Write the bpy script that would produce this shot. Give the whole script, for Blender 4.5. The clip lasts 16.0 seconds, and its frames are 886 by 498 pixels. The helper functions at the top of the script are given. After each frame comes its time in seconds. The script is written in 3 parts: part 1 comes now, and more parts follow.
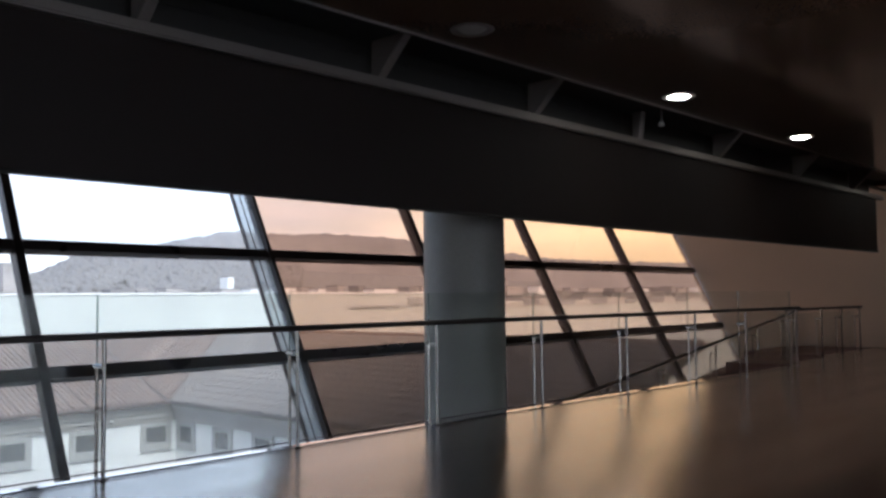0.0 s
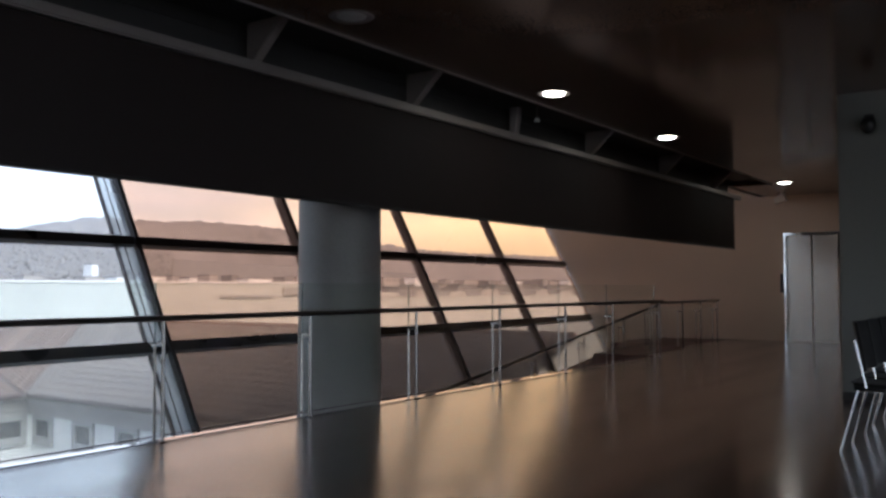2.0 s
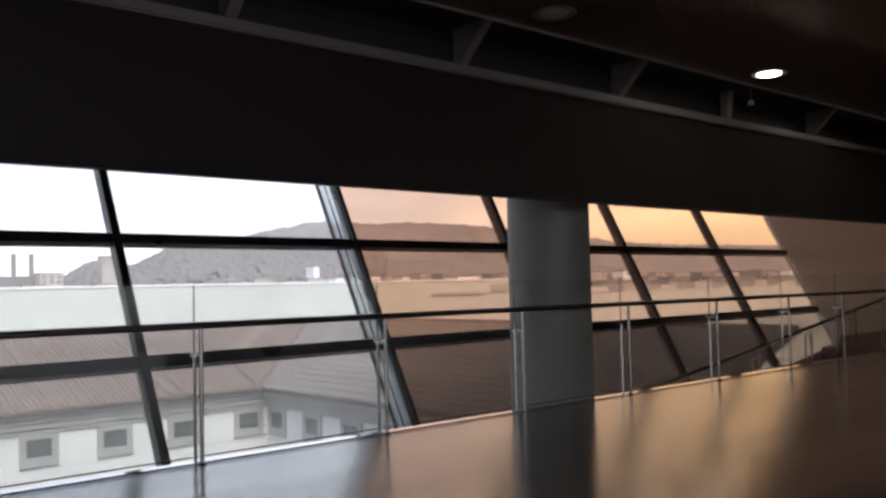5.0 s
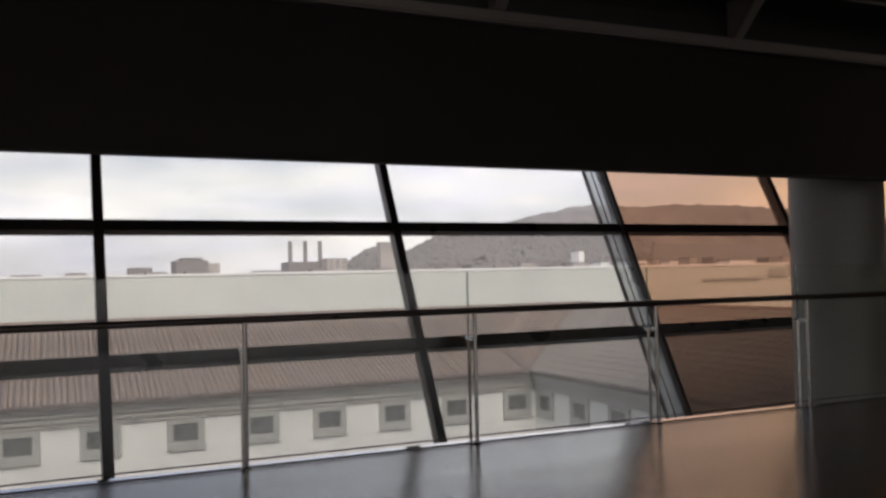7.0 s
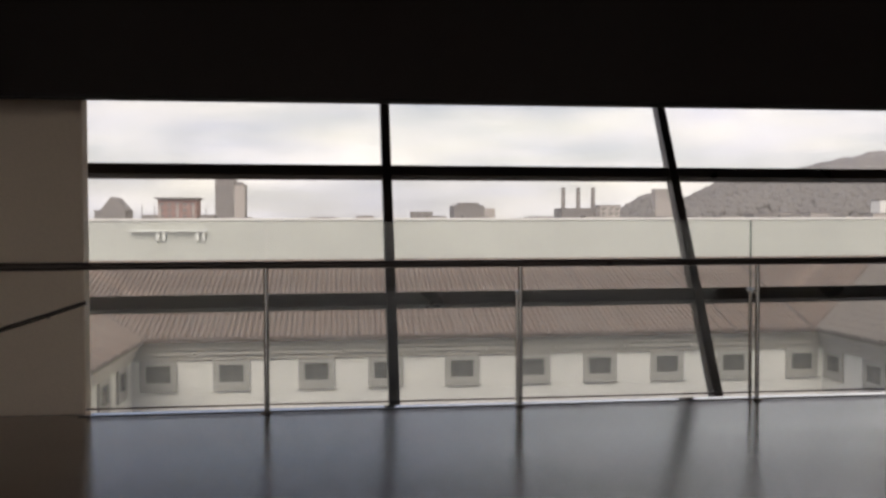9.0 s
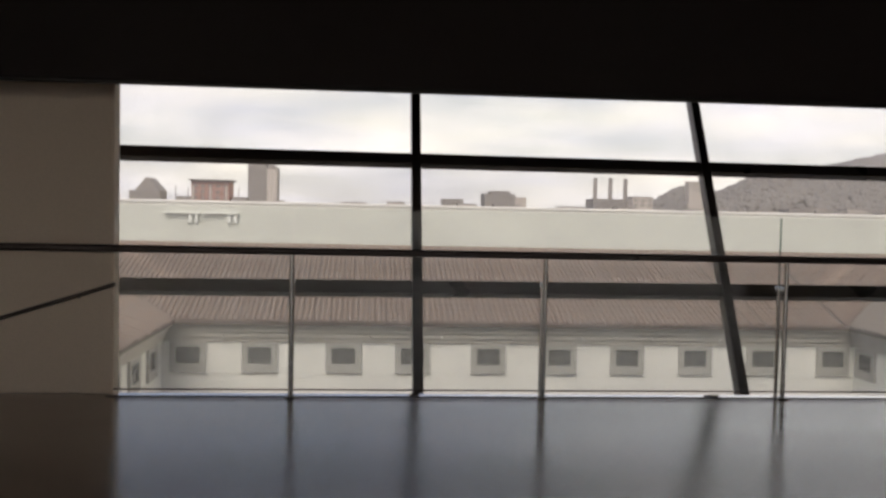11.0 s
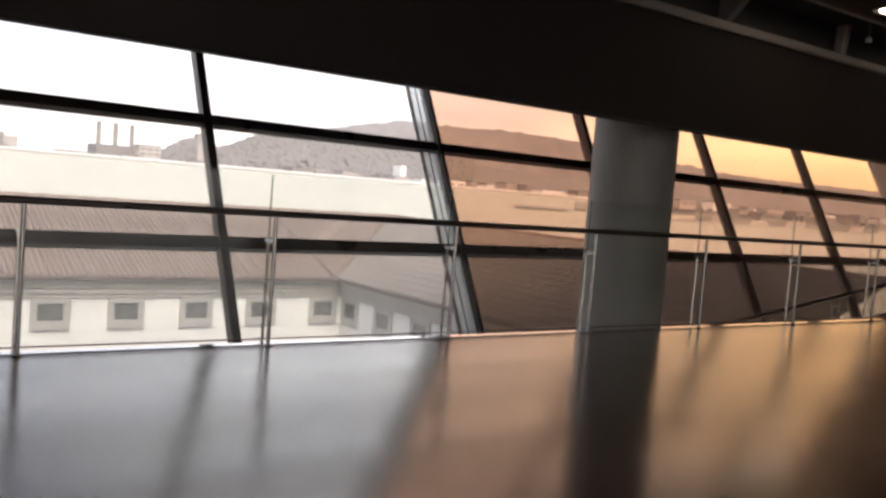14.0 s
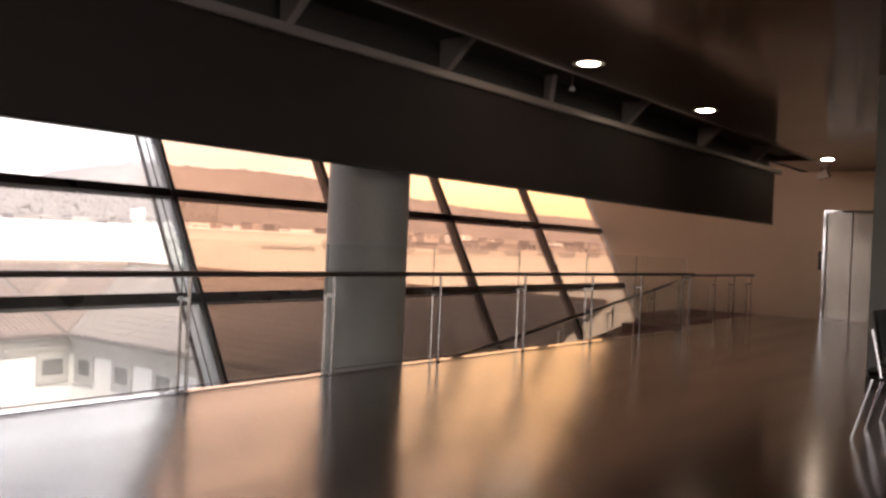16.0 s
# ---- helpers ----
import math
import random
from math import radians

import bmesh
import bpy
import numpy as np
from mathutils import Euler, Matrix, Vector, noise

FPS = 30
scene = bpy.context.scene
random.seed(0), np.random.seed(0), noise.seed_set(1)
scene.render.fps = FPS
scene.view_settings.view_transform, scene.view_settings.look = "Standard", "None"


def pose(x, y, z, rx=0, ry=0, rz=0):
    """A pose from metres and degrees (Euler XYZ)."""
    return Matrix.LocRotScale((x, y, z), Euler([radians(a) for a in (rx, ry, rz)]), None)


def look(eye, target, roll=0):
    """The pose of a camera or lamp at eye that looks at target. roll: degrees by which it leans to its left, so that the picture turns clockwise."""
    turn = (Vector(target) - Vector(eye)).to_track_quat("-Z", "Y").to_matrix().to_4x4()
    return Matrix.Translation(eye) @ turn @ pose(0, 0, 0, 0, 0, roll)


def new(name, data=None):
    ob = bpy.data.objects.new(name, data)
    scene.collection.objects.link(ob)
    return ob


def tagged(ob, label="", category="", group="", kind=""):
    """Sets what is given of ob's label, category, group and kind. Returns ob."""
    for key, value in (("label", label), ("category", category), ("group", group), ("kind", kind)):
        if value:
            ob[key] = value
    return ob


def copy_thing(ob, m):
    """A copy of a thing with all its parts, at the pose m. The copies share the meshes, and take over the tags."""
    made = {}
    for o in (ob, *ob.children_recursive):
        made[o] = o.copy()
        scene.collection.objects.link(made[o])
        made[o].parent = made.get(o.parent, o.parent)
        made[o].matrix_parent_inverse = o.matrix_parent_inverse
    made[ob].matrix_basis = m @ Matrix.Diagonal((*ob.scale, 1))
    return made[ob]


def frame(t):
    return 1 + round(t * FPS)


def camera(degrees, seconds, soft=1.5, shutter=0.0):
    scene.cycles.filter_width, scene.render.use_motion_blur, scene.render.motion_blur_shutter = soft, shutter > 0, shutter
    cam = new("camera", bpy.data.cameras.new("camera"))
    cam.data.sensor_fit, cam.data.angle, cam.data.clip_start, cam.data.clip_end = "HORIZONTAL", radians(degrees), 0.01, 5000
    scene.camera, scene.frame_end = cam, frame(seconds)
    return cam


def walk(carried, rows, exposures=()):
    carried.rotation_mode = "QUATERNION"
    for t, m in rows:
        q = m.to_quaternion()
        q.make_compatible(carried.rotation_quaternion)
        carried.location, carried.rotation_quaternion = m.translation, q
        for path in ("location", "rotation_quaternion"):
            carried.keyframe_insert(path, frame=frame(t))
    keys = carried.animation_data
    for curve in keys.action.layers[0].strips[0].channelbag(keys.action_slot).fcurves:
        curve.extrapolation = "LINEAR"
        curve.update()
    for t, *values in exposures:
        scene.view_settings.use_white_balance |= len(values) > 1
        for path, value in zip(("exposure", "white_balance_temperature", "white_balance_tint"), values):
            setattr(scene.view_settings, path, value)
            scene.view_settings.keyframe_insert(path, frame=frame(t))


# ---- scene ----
cam = camera(53.33, 16.0, soft=2.8)
PATH = [
    (0, (0.061, 0.495, 1.264), (1.5161, 1.8626, 1.3754), -0.67),
    (0.5, (0.070, 0.493, 1.262), (1.5668, 1.8144, 1.3787), -0.03),
    (1, (0.086, 0.511, 1.263), (1.6422, 1.7622, 1.3753), 0.28),
    (1.5, (0.099, 0.518, 1.261), (1.7031, 1.7083, 1.3606), 0.10),
    (2, (0.105, 0.518, 1.263), (1.7366, 1.6712, 1.3524), -0.11),
    (2.5, (0.099, 0.517, 1.258), (1.7332, 1.6675, 1.3336), -0.28),
    (3, (0.097, 0.525, 1.257), (1.7225, 1.6885, 1.3201), -0.44),
    (3.2, (0.107, 0.527, 1.260), (1.7259, 1.6998, 1.3203), -0.34),
    (4.25, (0.073, 0.507, 1.262), (1.5517, 1.8527, 1.3357), -0.76),
    (5.3, (0.036, 0.505, 1.270), (1.2970, 2.0553, 1.3536), -1.57),
    (5.5, (0.044, 0.515, 1.275), (1.2677, 2.0949, 1.3548), -1.67),
    (6, (0.036, 0.517, 1.274), (1.1482, 2.1773, 1.3541), -2.05),
    (6.5, (0.027, 0.523, 1.287), (0.9980, 2.2695, 1.3703), -2.06),
    (7, (0.008, 0.511, 1.282), (0.8313, 2.3326, 1.3461), -1.32),
    (7.5, (0.004, 0.520, 1.277), (0.6809, 2.4017, 1.3104), -0.48),
    (8, (-0.002, 0.526, 1.277), (0.4989, 2.4623, 1.2690), -0.04),
    (8.5, (-0.005, 0.504, 1.272), (0.3478, 2.4723, 1.2351), -0.04),
    (9, (-0.014, 0.497, 1.276), (0.2202, 2.4826, 1.2265), -0.17),
    (9.2, (0.001, 0.496, 1.274), (0.1821, 2.4868, 1.2204), -0.19),
    (9.9, (0.020, 0.491, 1.280), (0.1216, 2.4872, 1.2120), 0.24),
    (10.6, (0.014, 0.490, 1.293), (0.1419, 2.4844, 1.2143), 0.97),
    (11.3, (0.015, 0.502, 1.297), (0.2302, 2.4891, 1.2207), 0.90),
    (11.5, (0.020, 0.510, 1.294), (0.2719, 2.4928, 1.2225), 0.58),
    (12, (0.032, 0.510, 1.287), (0.3596, 2.4818, 1.2185), 0.44),
    (12.5, (0.037, 0.500, 1.282), (0.5583, 2.4296, 1.2125), 0.60),
    (13, (0.071, 0.520, 1.277), (0.9441, 2.3174, 1.1936), 0.84),
    (13.5, (0.094, 0.515, 1.285), (1.1869, 2.1864, 1.1754), 2.67),
    (14, (0.102, 0.460, 1.290), (1.2801, 2.0710, 1.1606), 4.62),
    (14.5, (0.087, 0.400, 1.328), (1.3776, 1.9249, 1.2330), 4.37),
    (15, (0.106, 0.356, 1.348), (1.5259, 1.7638, 1.3066), 3.67),
    (15.5, (0.126, 0.344, 1.355), (1.6512, 1.6377, 1.3367), 2.95),
    (16, (0.137, 0.339, 1.359), (1.7162, 1.5662, 1.3501), 2.47),
]
walk(cam, [(t, look(eye, target, roll)) for t, eye, target, roll in PATH],
     exposures=[(0.0, 1.35, 5450, 8), (1.5, 1.28, 5450, 8), (3.0, 1.68, 5350, 7), (5.5, 1.12, 6150, 12), (6.0, 1.1, 6250, 12), (7.0, 0.55, 6600, 14), (9.0, 0.55, 6850, 14), (12.5, 0.8, 6950, 13), (13.0, 1.25, 6900, 13), (13.5, 1.4, 6850, 14), (15.0, 1.7, 6900, 18), (16.0, 2.15, 7100, 20)])

# ---- world, sun ----
SUN_TURN, SUN_UP = 202.0, 42.0
world = bpy.data.worlds.new("evening_sky")
scene.world = world
world.use_nodes = True
wn, wl = world.node_tree.nodes, world.node_tree.links
sky = wn.new("ShaderNodeTexSky")
sky.sky_type, sky.sun_disc = "NISHITA", False
sky.sun_elevation, sky.sun_rotation = radians(SUN_UP), radians(SUN_TURN)
sky.air_density, sky.dust_density, sky.ozone_density = 1.0, 3.0, 1.0
coord = wn.new("ShaderNodeTexCoord")
stretch = wn.new("ShaderNodeMapping")
stretch.inputs["Scale"].default_value = (2.2, 2.2, 11.0)
wl.new(coord.outputs["Generated"], stretch.inputs["Vector"])
puffs = wn.new("ShaderNodeTexNoise")
puffs.inputs["Scale"].default_value, puffs.inputs["Detail"].default_value = 1.6, 5.0
wl.new(stretch.outputs["Vector"], puffs.inputs["Vector"])
cover = wn.new("ShaderNodeValToRGB")
cover.color_ramp.elements[0].position, cover.color_ramp.elements[0].color = 0.36, (0.45, 0.45, 0.45, 1)
cover.color_ramp.elements[1].position, cover.color_ramp.elements[1].color = 0.66, (0.95, 0.95, 0.95, 1)
wl.new(puffs.outputs["Fac"], cover.inputs["Fac"])
tone = wn.new("ShaderNodeTexNoise")
tone.inputs["Scale"].default_value, tone.inputs["Detail"].default_value = 1.9, 2.5
wl.new(stretch.outputs["Vector"], tone.inputs["Vector"])
cloud = wn.new("ShaderNodeValToRGB")
cloud.color_ramp.elements[0].position, cloud.color_ramp.elements[0].color = 0.28, (8.2, 8.1, 9.3, 1)
cloud.color_ramp.elements[1].position, cloud.color_ramp.elements[1].color = 0.68, (12.0, 11.3, 10.3, 1)
wl.new(tone.outputs["Fac"], cloud.inputs["Fac"])
# warm glow round the side of the low sun
toward = wn.new("ShaderNodeVectorMath")
toward.operation = "DOT_PRODUCT"
toward.inputs[1].default_value = (0.985, 0.17, 0.0)
wl.new(coord.outputs["Generated"], toward.inputs[0])
near_sun = wn.new("ShaderNodeMapRange")
near_sun.interpolation_type = "SMOOTHSTEP"
near_sun.inputs["From Min"].default_value, near_sun.inputs["From Max"].default_value = 0.72, 0.98
wl.new(toward.outputs["Value"], near_sun.inputs["Value"])
glow = wn.new("ShaderNodeMixRGB")
glow.inputs["Color2"].default_value = (17.0, 13.6, 7.6, 1)
wl.new(near_sun.outputs["Result"], glow.inputs["Fac"])
wl.new(cloud.outputs["Color"], glow.inputs["Color1"])
veil = wn.new("ShaderNodeMixRGB")
wl.new(cover.outputs["Color"], veil.inputs["Fac"])
wl.new(sky.outputs["Color"], veil.inputs["Color1"])
wl.new(glow.outputs["Color"], veil.inputs["Color2"])
apart = wn.new("ShaderNodeSeparateXYZ")
wl.new(coord.outputs["Generated"], apart.inputs["Vector"])
high = wn.new("ShaderNodeMapRange")
high.interpolation_type = "SMOOTHSTEP"
high.inputs["From Min"].default_value, high.inputs["From Max"].default_value = 0.07, 0.26
wl.new(apart.outputs["Z"], high.inputs["Value"])
far_side = wn.new("ShaderNodeMapRange")
far_side.interpolation_type = "SMOOTHSTEP"
far_side.inputs["From Min"].default_value, far_side.inputs["From Max"].default_value = 0.62, 0.1
wl.new(toward.outputs["Value"], far_side.inputs["Value"])
thick = wn.new("ShaderNodeMath")
thick.operation = "MULTIPLY"
wl.new(high.outputs["Result"], thick.inputs[0])
wl.new(far_side.outputs["Result"], thick.inputs[1])
heavy = wn.new("ShaderNodeMixRGB")
heavy.blend_type = "MULTIPLY"
heavy.inputs["Color2"].default_value = (0.33, 0.385, 0.52, 1)
wl.new(thick.outputs[0], heavy.inputs["Fac"])
wl.new(veil.outputs["Color"], heavy.inputs["Color1"])
wl.new(heavy.outputs["Color"], wn["Background"].inputs["Color"])
wn["Background"].inputs["Strength"].default_value = 0.09

sun_data = bpy.data.lights.new("sun", "SUN")
sun_data.energy, sun_data.angle, sun_data.color = 2.2, radians(45), (1.0, 0.9, 0.78)
sun = new("sun", sun_data)
away = Vector((math.sin(radians(SUN_TURN)) * math.cos(radians(SUN_UP)), math.cos(radians(SUN_TURN)) * math.cos(radians(SUN_UP)), math.sin(radians(SUN_UP))))
sun.matrix_world = look(away * 50, (0, 0, 0))


# ---- materials ----
def surface(name, color, rough=0.5, metal=0.0, grain=30.0, vary=0.12, stains=1.2, bump=0.0, stretch=(1, 1, 1), pieces=0.0, clear=0.0, islands=0.0):
    """A plain surface with fine grain, broad stains, slight relief and, if asked, a change from piece to piece."""
    m = bpy.data.materials.new(name)
    m.use_nodes = True
    n, l = m.node_tree.nodes, m.node_tree.links
    b = n["Principled BSDF"]
    tc = n.new("ShaderNodeTexCoord")
    mp = n.new("ShaderNodeMapping")
    mp.inputs["Scale"].default_value = stretch
    l.new(tc.outputs["Object"], mp.inputs["Vector"])
    fine = n.new("ShaderNodeTexNoise")
    fine.inputs["Scale"].default_value, fine.inputs["Detail"].default_value = grain, 4.0
    broad = n.new("ShaderNodeTexNoise")
    broad.inputs["Scale"].default_value, broad.inputs["Detail"].default_value = stains, 3.0
    l.new(mp.outputs["Vector"], fine.inputs["Vector"])
    l.new(mp.outputs["Vector"], broad.inputs["Vector"])
    both = n.new("ShaderNodeMath")
    both.operation = "ADD"
    l.new(fine.outputs["Fac"], both.inputs[0])
    l.new(broad.outputs["Fac"], both.inputs[1])
    last = both.outputs[0]
    if pieces:
        info = n.new("ShaderNodeObjectInfo")
        add = n.new("ShaderNodeMath")
        add.operation = "MULTIPLY_ADD"
        add.inputs[1].default_value = pieces
        l.new(info.outputs["Random"], add.inputs[0])
        l.new(last, add.inputs[2])
        last = add.outputs[0]
    if islands:
        geo = n.new("ShaderNodeNewGeometry")
        lone = n.new("ShaderNodeMath")
        lone.operation = "POWER"
        lone.inputs[1].default_value = 3.0
        l.new(geo.outputs["Random Per Island"], lone.inputs[0])
        add = n.new("ShaderNodeMath")
        add.operation = "MULTIPLY_ADD"
        add.inputs[1].default_value = islands
        l.new(lone.outputs[0], add.inputs[0])
        l.new(last, add.inputs[2])
        last = add.outputs[0]
    span = n.new("ShaderNodeMapRange")
    span.clamp = False
    span.inputs["From Min"].default_value, span.inputs["From Max"].default_value = 0.65, 1.35 + pieces
    span.inputs["To Min"].default_value, span.inputs["To Max"].default_value = 1 - vary, 1 + vary
    l.new(last, span.inputs["Value"])
    tint = n.new("ShaderNodeVectorMath")
    tint.operation = "SCALE"
    tint.inputs[0].default_value = color
    l.new(span.outputs["Result"], tint.inputs["Scale"])
    l.new(tint.outputs["Vector"], b.inputs["Base Color"])
    b.inputs["Metallic"].default_value = metal
    gloss = n.new("ShaderNodeMapRange")
    gloss.inputs["From Min"].default_value, gloss.inputs["From Max"].default_value = 0.3, 0.7
    gloss.inputs["To Min"].default_value, gloss.inputs["To Max"].default_value = max(0.02, rough - min(0.06, rough * 0.3)), min(1.0, rough + min(0.06, rough * 0.3))
    l.new(broad.outputs["Fac"], gloss.inputs["Value"])
    l.new(gloss.outputs["Result"], b.inputs["Roughness"])
    if clear:
        b.inputs["Coat Weight"].default_value, b.inputs["Coat Roughness"].default_value = clear, 0.16
        b.inputs["Coat IOR"].default_value = 1.56
        b.inputs["Specular Tint"].default_value = (0.95, 0.75, 0.62, 1)
    if bump:
        rel = n.new("ShaderNodeBump")
        rel.inputs["Strength"].default_value, rel.inputs["Distance"].default_value = bump, 0.01
        l.new(fine.outputs["Fac"], rel.inputs["Height"])
        l.new(rel.outputs["Normal"], b.inputs["Normal"])
    return m


def glass(name, tint, shine=0.04, smear=0.02, scatter=0.0):
    """A thin pane: clear or tinted, with a weak mirror on top that grows at a glancing angle."""
    m = bpy.data.materials.new(name)
    m.use_nodes = True
    n, l = m.node_tree.nodes, m.node_tree.links
    n.remove(n["Principled BSDF"])
    see = n.new("ShaderNodeBsdfTransparent")
    see.inputs["Color"].default_value = (*tint, 1)
    mirror = n.new("ShaderNodeBsdfGlossy")
    mirror.inputs["Roughness"].default_value = smear
    facing = n.new("ShaderNodeLayerWeight")
    facing.inputs["Blend"].default_value = 0.5
    steep = n.new("ShaderNodeMath")
    steep.operation, steep.inputs[1].default_value = "POWER", 5.0
    l.new(facing.outputs["Facing"], steep.inputs[0])
    sheen = n.new("ShaderNodeMath")
    sheen.operation = "MULTIPLY_ADD"
    sheen.inputs[1].default_value, sheen.inputs[2].default_value = 0.6, shine
    l.new(steep.outputs[0], sheen.inputs[0])
    mix = n.new("ShaderNodeMixShader")
    l.new(sheen.outputs[0], mix.inputs["Fac"])
    clean = see.outputs["BSDF"]
    if scatter:
        # a thin uneven film that scatters daylight, put in for haze and glare
        film = n.new("ShaderNodeBsdfTranslucent")
        film.inputs["Color"].default_value = (*[c * 0.98 for c in tint], 1)
        where = n.new("ShaderNodeTexCoord")
        patch = n.new("ShaderNodeTexNoise")
        patch.inputs["Scale"].default_value, patch.inputs["Detail"].default_value = 1.3, 4.0
        l.new(where.outputs["Object"], patch.inputs["Vector"])
        much = n.new("ShaderNodeMapRange")
        much.inputs["From Min"].default_value, much.inputs["From Max"].default_value = 0.3, 0.7
        much.inputs["To Min"].default_value, much.inputs["To Max"].default_value = scatter * 0.7, scatter * 1.3
        l.new(patch.outputs["Fac"], much.inputs["Value"])
        scattering = n.new("ShaderNodeMixShader")
        l.new(much.outputs["Result"], scattering.inputs["Fac"])
        l.new(clean, scattering.inputs[1])
        l.new(film.outputs["BSDF"], scattering.inputs[2])
        clean = scattering.outputs["Shader"]
    l.new(clean, mix.inputs[1])
    l.new(mirror.outputs["BSDF"], mix.inputs[2])
    l.new(mix.outputs["Shader"], n["Material Output"].inputs["Surface"])
    return m


def lamp_glow(name, color, power):
    m = bpy.data.materials.new(name)
    m.use_nodes = True
    b = m.node_tree.nodes["Principled BSDF"]
    b.inputs["Base Color"].default_value = (0.9, 0.88, 0.82, 1)
    b.inputs["Emission Color"].default_value = (*color, 1)
    b.inputs["Emission Strength"].default_value = power
    return m


FLOOR_MAT = surface("polished_brown_floor", (0.075, 0.026, 0.011), 0.2, grain=14, vary=0.25, stains=0.7, bump=0.01, stretch=(0.35, 3, 1), clear=0.68)
PLASTER = surface("warm_grey_plaster", (0.78, 0.66, 0.53), 0.7, grain=60, vary=0.06, stains=0.6, bump=0.08)
GREY_WALL = surface("grey_painted_wall", (0.22, 0.225, 0.21), 0.6, grain=50, vary=0.07, stains=0.7, bump=0.06)
CEILING_MAT = surface("glossy_ceiling_paint", (0.14, 0.085, 0.057), 0.13, grain=40, vary=0.15, stains=0.5, bump=0.01)
BLACK_FABRIC = surface("black_blackout_fabric", (0.042, 0.032, 0.03), 0.62, grain=220, vary=0.2, stains=0.5, bump=0.05)
BLACK_PAINT = surface("matt_black_paint", (0.032, 0.03, 0.029), 0.55, grain=60, vary=0.2)
DARK_ALU = surface("dark_anodised_aluminium", (0.066, 0.054, 0.05), 0.32, 0.6, grain=80, vary=0.15, stains=0.9)
PALE_ALU = surface("pale_grey_aluminium", (0.5, 0.52, 0.54), 0.42, 0.5, grain=80, vary=0.1)
STEEL = surface("brushed_stainless_steel", (0.6, 0.59, 0.57), 0.26, 1.0, grain=90, vary=0.12, stains=1.5, stretch=(1, 1, 0.06))
POST_STEEL = surface("dull_post_steel", (0.37, 0.36, 0.35), 0.24, 1.0, grain=90, vary=0.12, stains=1.5, stretch=(1, 1, 0.06))
CHROME = surface("chrome_tube", (0.75, 0.75, 0.75), 0.14, 1.0, grain=60, vary=0.06)
WHITE_TRIM = surface("white_metal_trim", (0.78, 0.78, 0.76), 0.3, 0.0, grain=60, vary=0.08)
CONCRETE = surface("grey_column_concrete", (0.255, 0.25, 0.24), 0.5, grain=35, vary=0.1, stains=1.0, bump=0.06)
RUBBER = surface("black_plastic", (0.016, 0.016, 0.017), 0.42, grain=90, vary=0.2)
RED_CARPET = surface("red_brown_landing", (0.13, 0.052, 0.04), 0.5, grain=80, vary=0.2)
BRACKET_GREY = surface("dull_grey_metal", (0.27, 0.24, 0.225), 0.45, 0.2, grain=60)
LIFT_STEEL = surface("pale_brushed_steel", (0.72, 0.68, 0.62), 0.24, 0.75, grain=70, vary=0.1, stains=1.2, stretch=(1, 1, 0.06))
GLASS_EDGE = glass("glass_panel_edge", (0.55, 0.62, 0.6), 0.12, 0.1)
STRIP_PANE = glass("frosted_glass_strip", (0.8, 0.83, 0.84), 0.05, 0.25, scatter=0.3)
# second tile tone: the wing roof's weaker sunlight is put into the colour
SHADED_TILE = surface("shaded_weathered_tile", (0.2, 0.172, 0.155), 0.9, grain=9, vary=0.2, stains=2.0, bump=0.25, pieces=0.3, islands=1.0)
SATIN = surface("satin_aluminium", (0.97, 0.97, 0.97), 0.06, 0.9, grain=60, vary=0.05)
CLEAR_PANE = glass("clear_window_glass", (0.96, 0.975, 0.975), 0.025, scatter=0.1)
# lower amber panes: a darker tint than the rows above
FILM_LOWER = glass("darker_amber_film_glass", (0.6, 0.51, 0.45), 0.03, scatter=0.1)
FILM_PANE = glass("amber_film_glass", (0.81, 0.66, 0.56), 0.03, scatter=0.06)
RAIL_GLASS = glass("railing_glass", (0.95, 0.965, 0.955), 0.02, 0.03, scatter=0.008)
WHITEWASH = surface("whitewashed_render", (0.85, 0.84, 0.81), 0.85, grain=7, vary=0.08, stains=0.8, bump=0.2)
STONE = surface("grey_window_stone", (0.52, 0.49, 0.45), 0.85, grain=12, vary=0.14, stains=1.4, bump=0.2)
SURROUND = surface("dark_grey_window_stone", (0.42, 0.41, 0.39), 0.85, grain=12, vary=0.14, stains=1.4, bump=0.2)
DARK_PANE = surface("dark_window_pane", (0.12, 0.12, 0.115), 0.15, grain=6, vary=0.3)
TILE = surface("weathered_clay_tile", (0.2, 0.148, 0.122), 0.85, grain=9, vary=0.22, stains=2.0, bump=0.25, pieces=0.3, islands=2.2)
ROOF_BED = surface("roof_mortar_bed", (0.12, 0.092, 0.08), 0.9, grain=12, vary=0.2, bump=0.2)
PALE_PANEL = surface("pale_facade_panel", (0.6, 0.6, 0.56), 0.7, grain=3, vary=0.07, stains=0.12, stretch=(0.4, 1, 2))
GROUND_MAT = surface("city_ground", (0.2, 0.19, 0.175), 0.9, grain=1.0, vary=0.25, stains=0.02)
# hill and woodland: foliage paled, the distant haze is put into the base colour
HILL_MAT = surface("haze_paled_hill", (0.23, 0.215, 0.21), 1.0, grain=0.03, vary=0.25, stains=0.004)
WOODS_MAT = surface("haze_paled_woodland", (0.215, 0.203, 0.195), 1.0, grain=0.4, vary=0.12, stains=0.03)
CITY_PALE = surface("far_pale_masonry", (0.46, 0.42, 0.39), 0.9, grain=0.3, vary=0.1, pieces=0.6)
CITY_DARK = surface("far_dark_masonry", (0.27, 0.25, 0.24), 0.9, grain=0.3, vary=0.15, pieces=0.4)
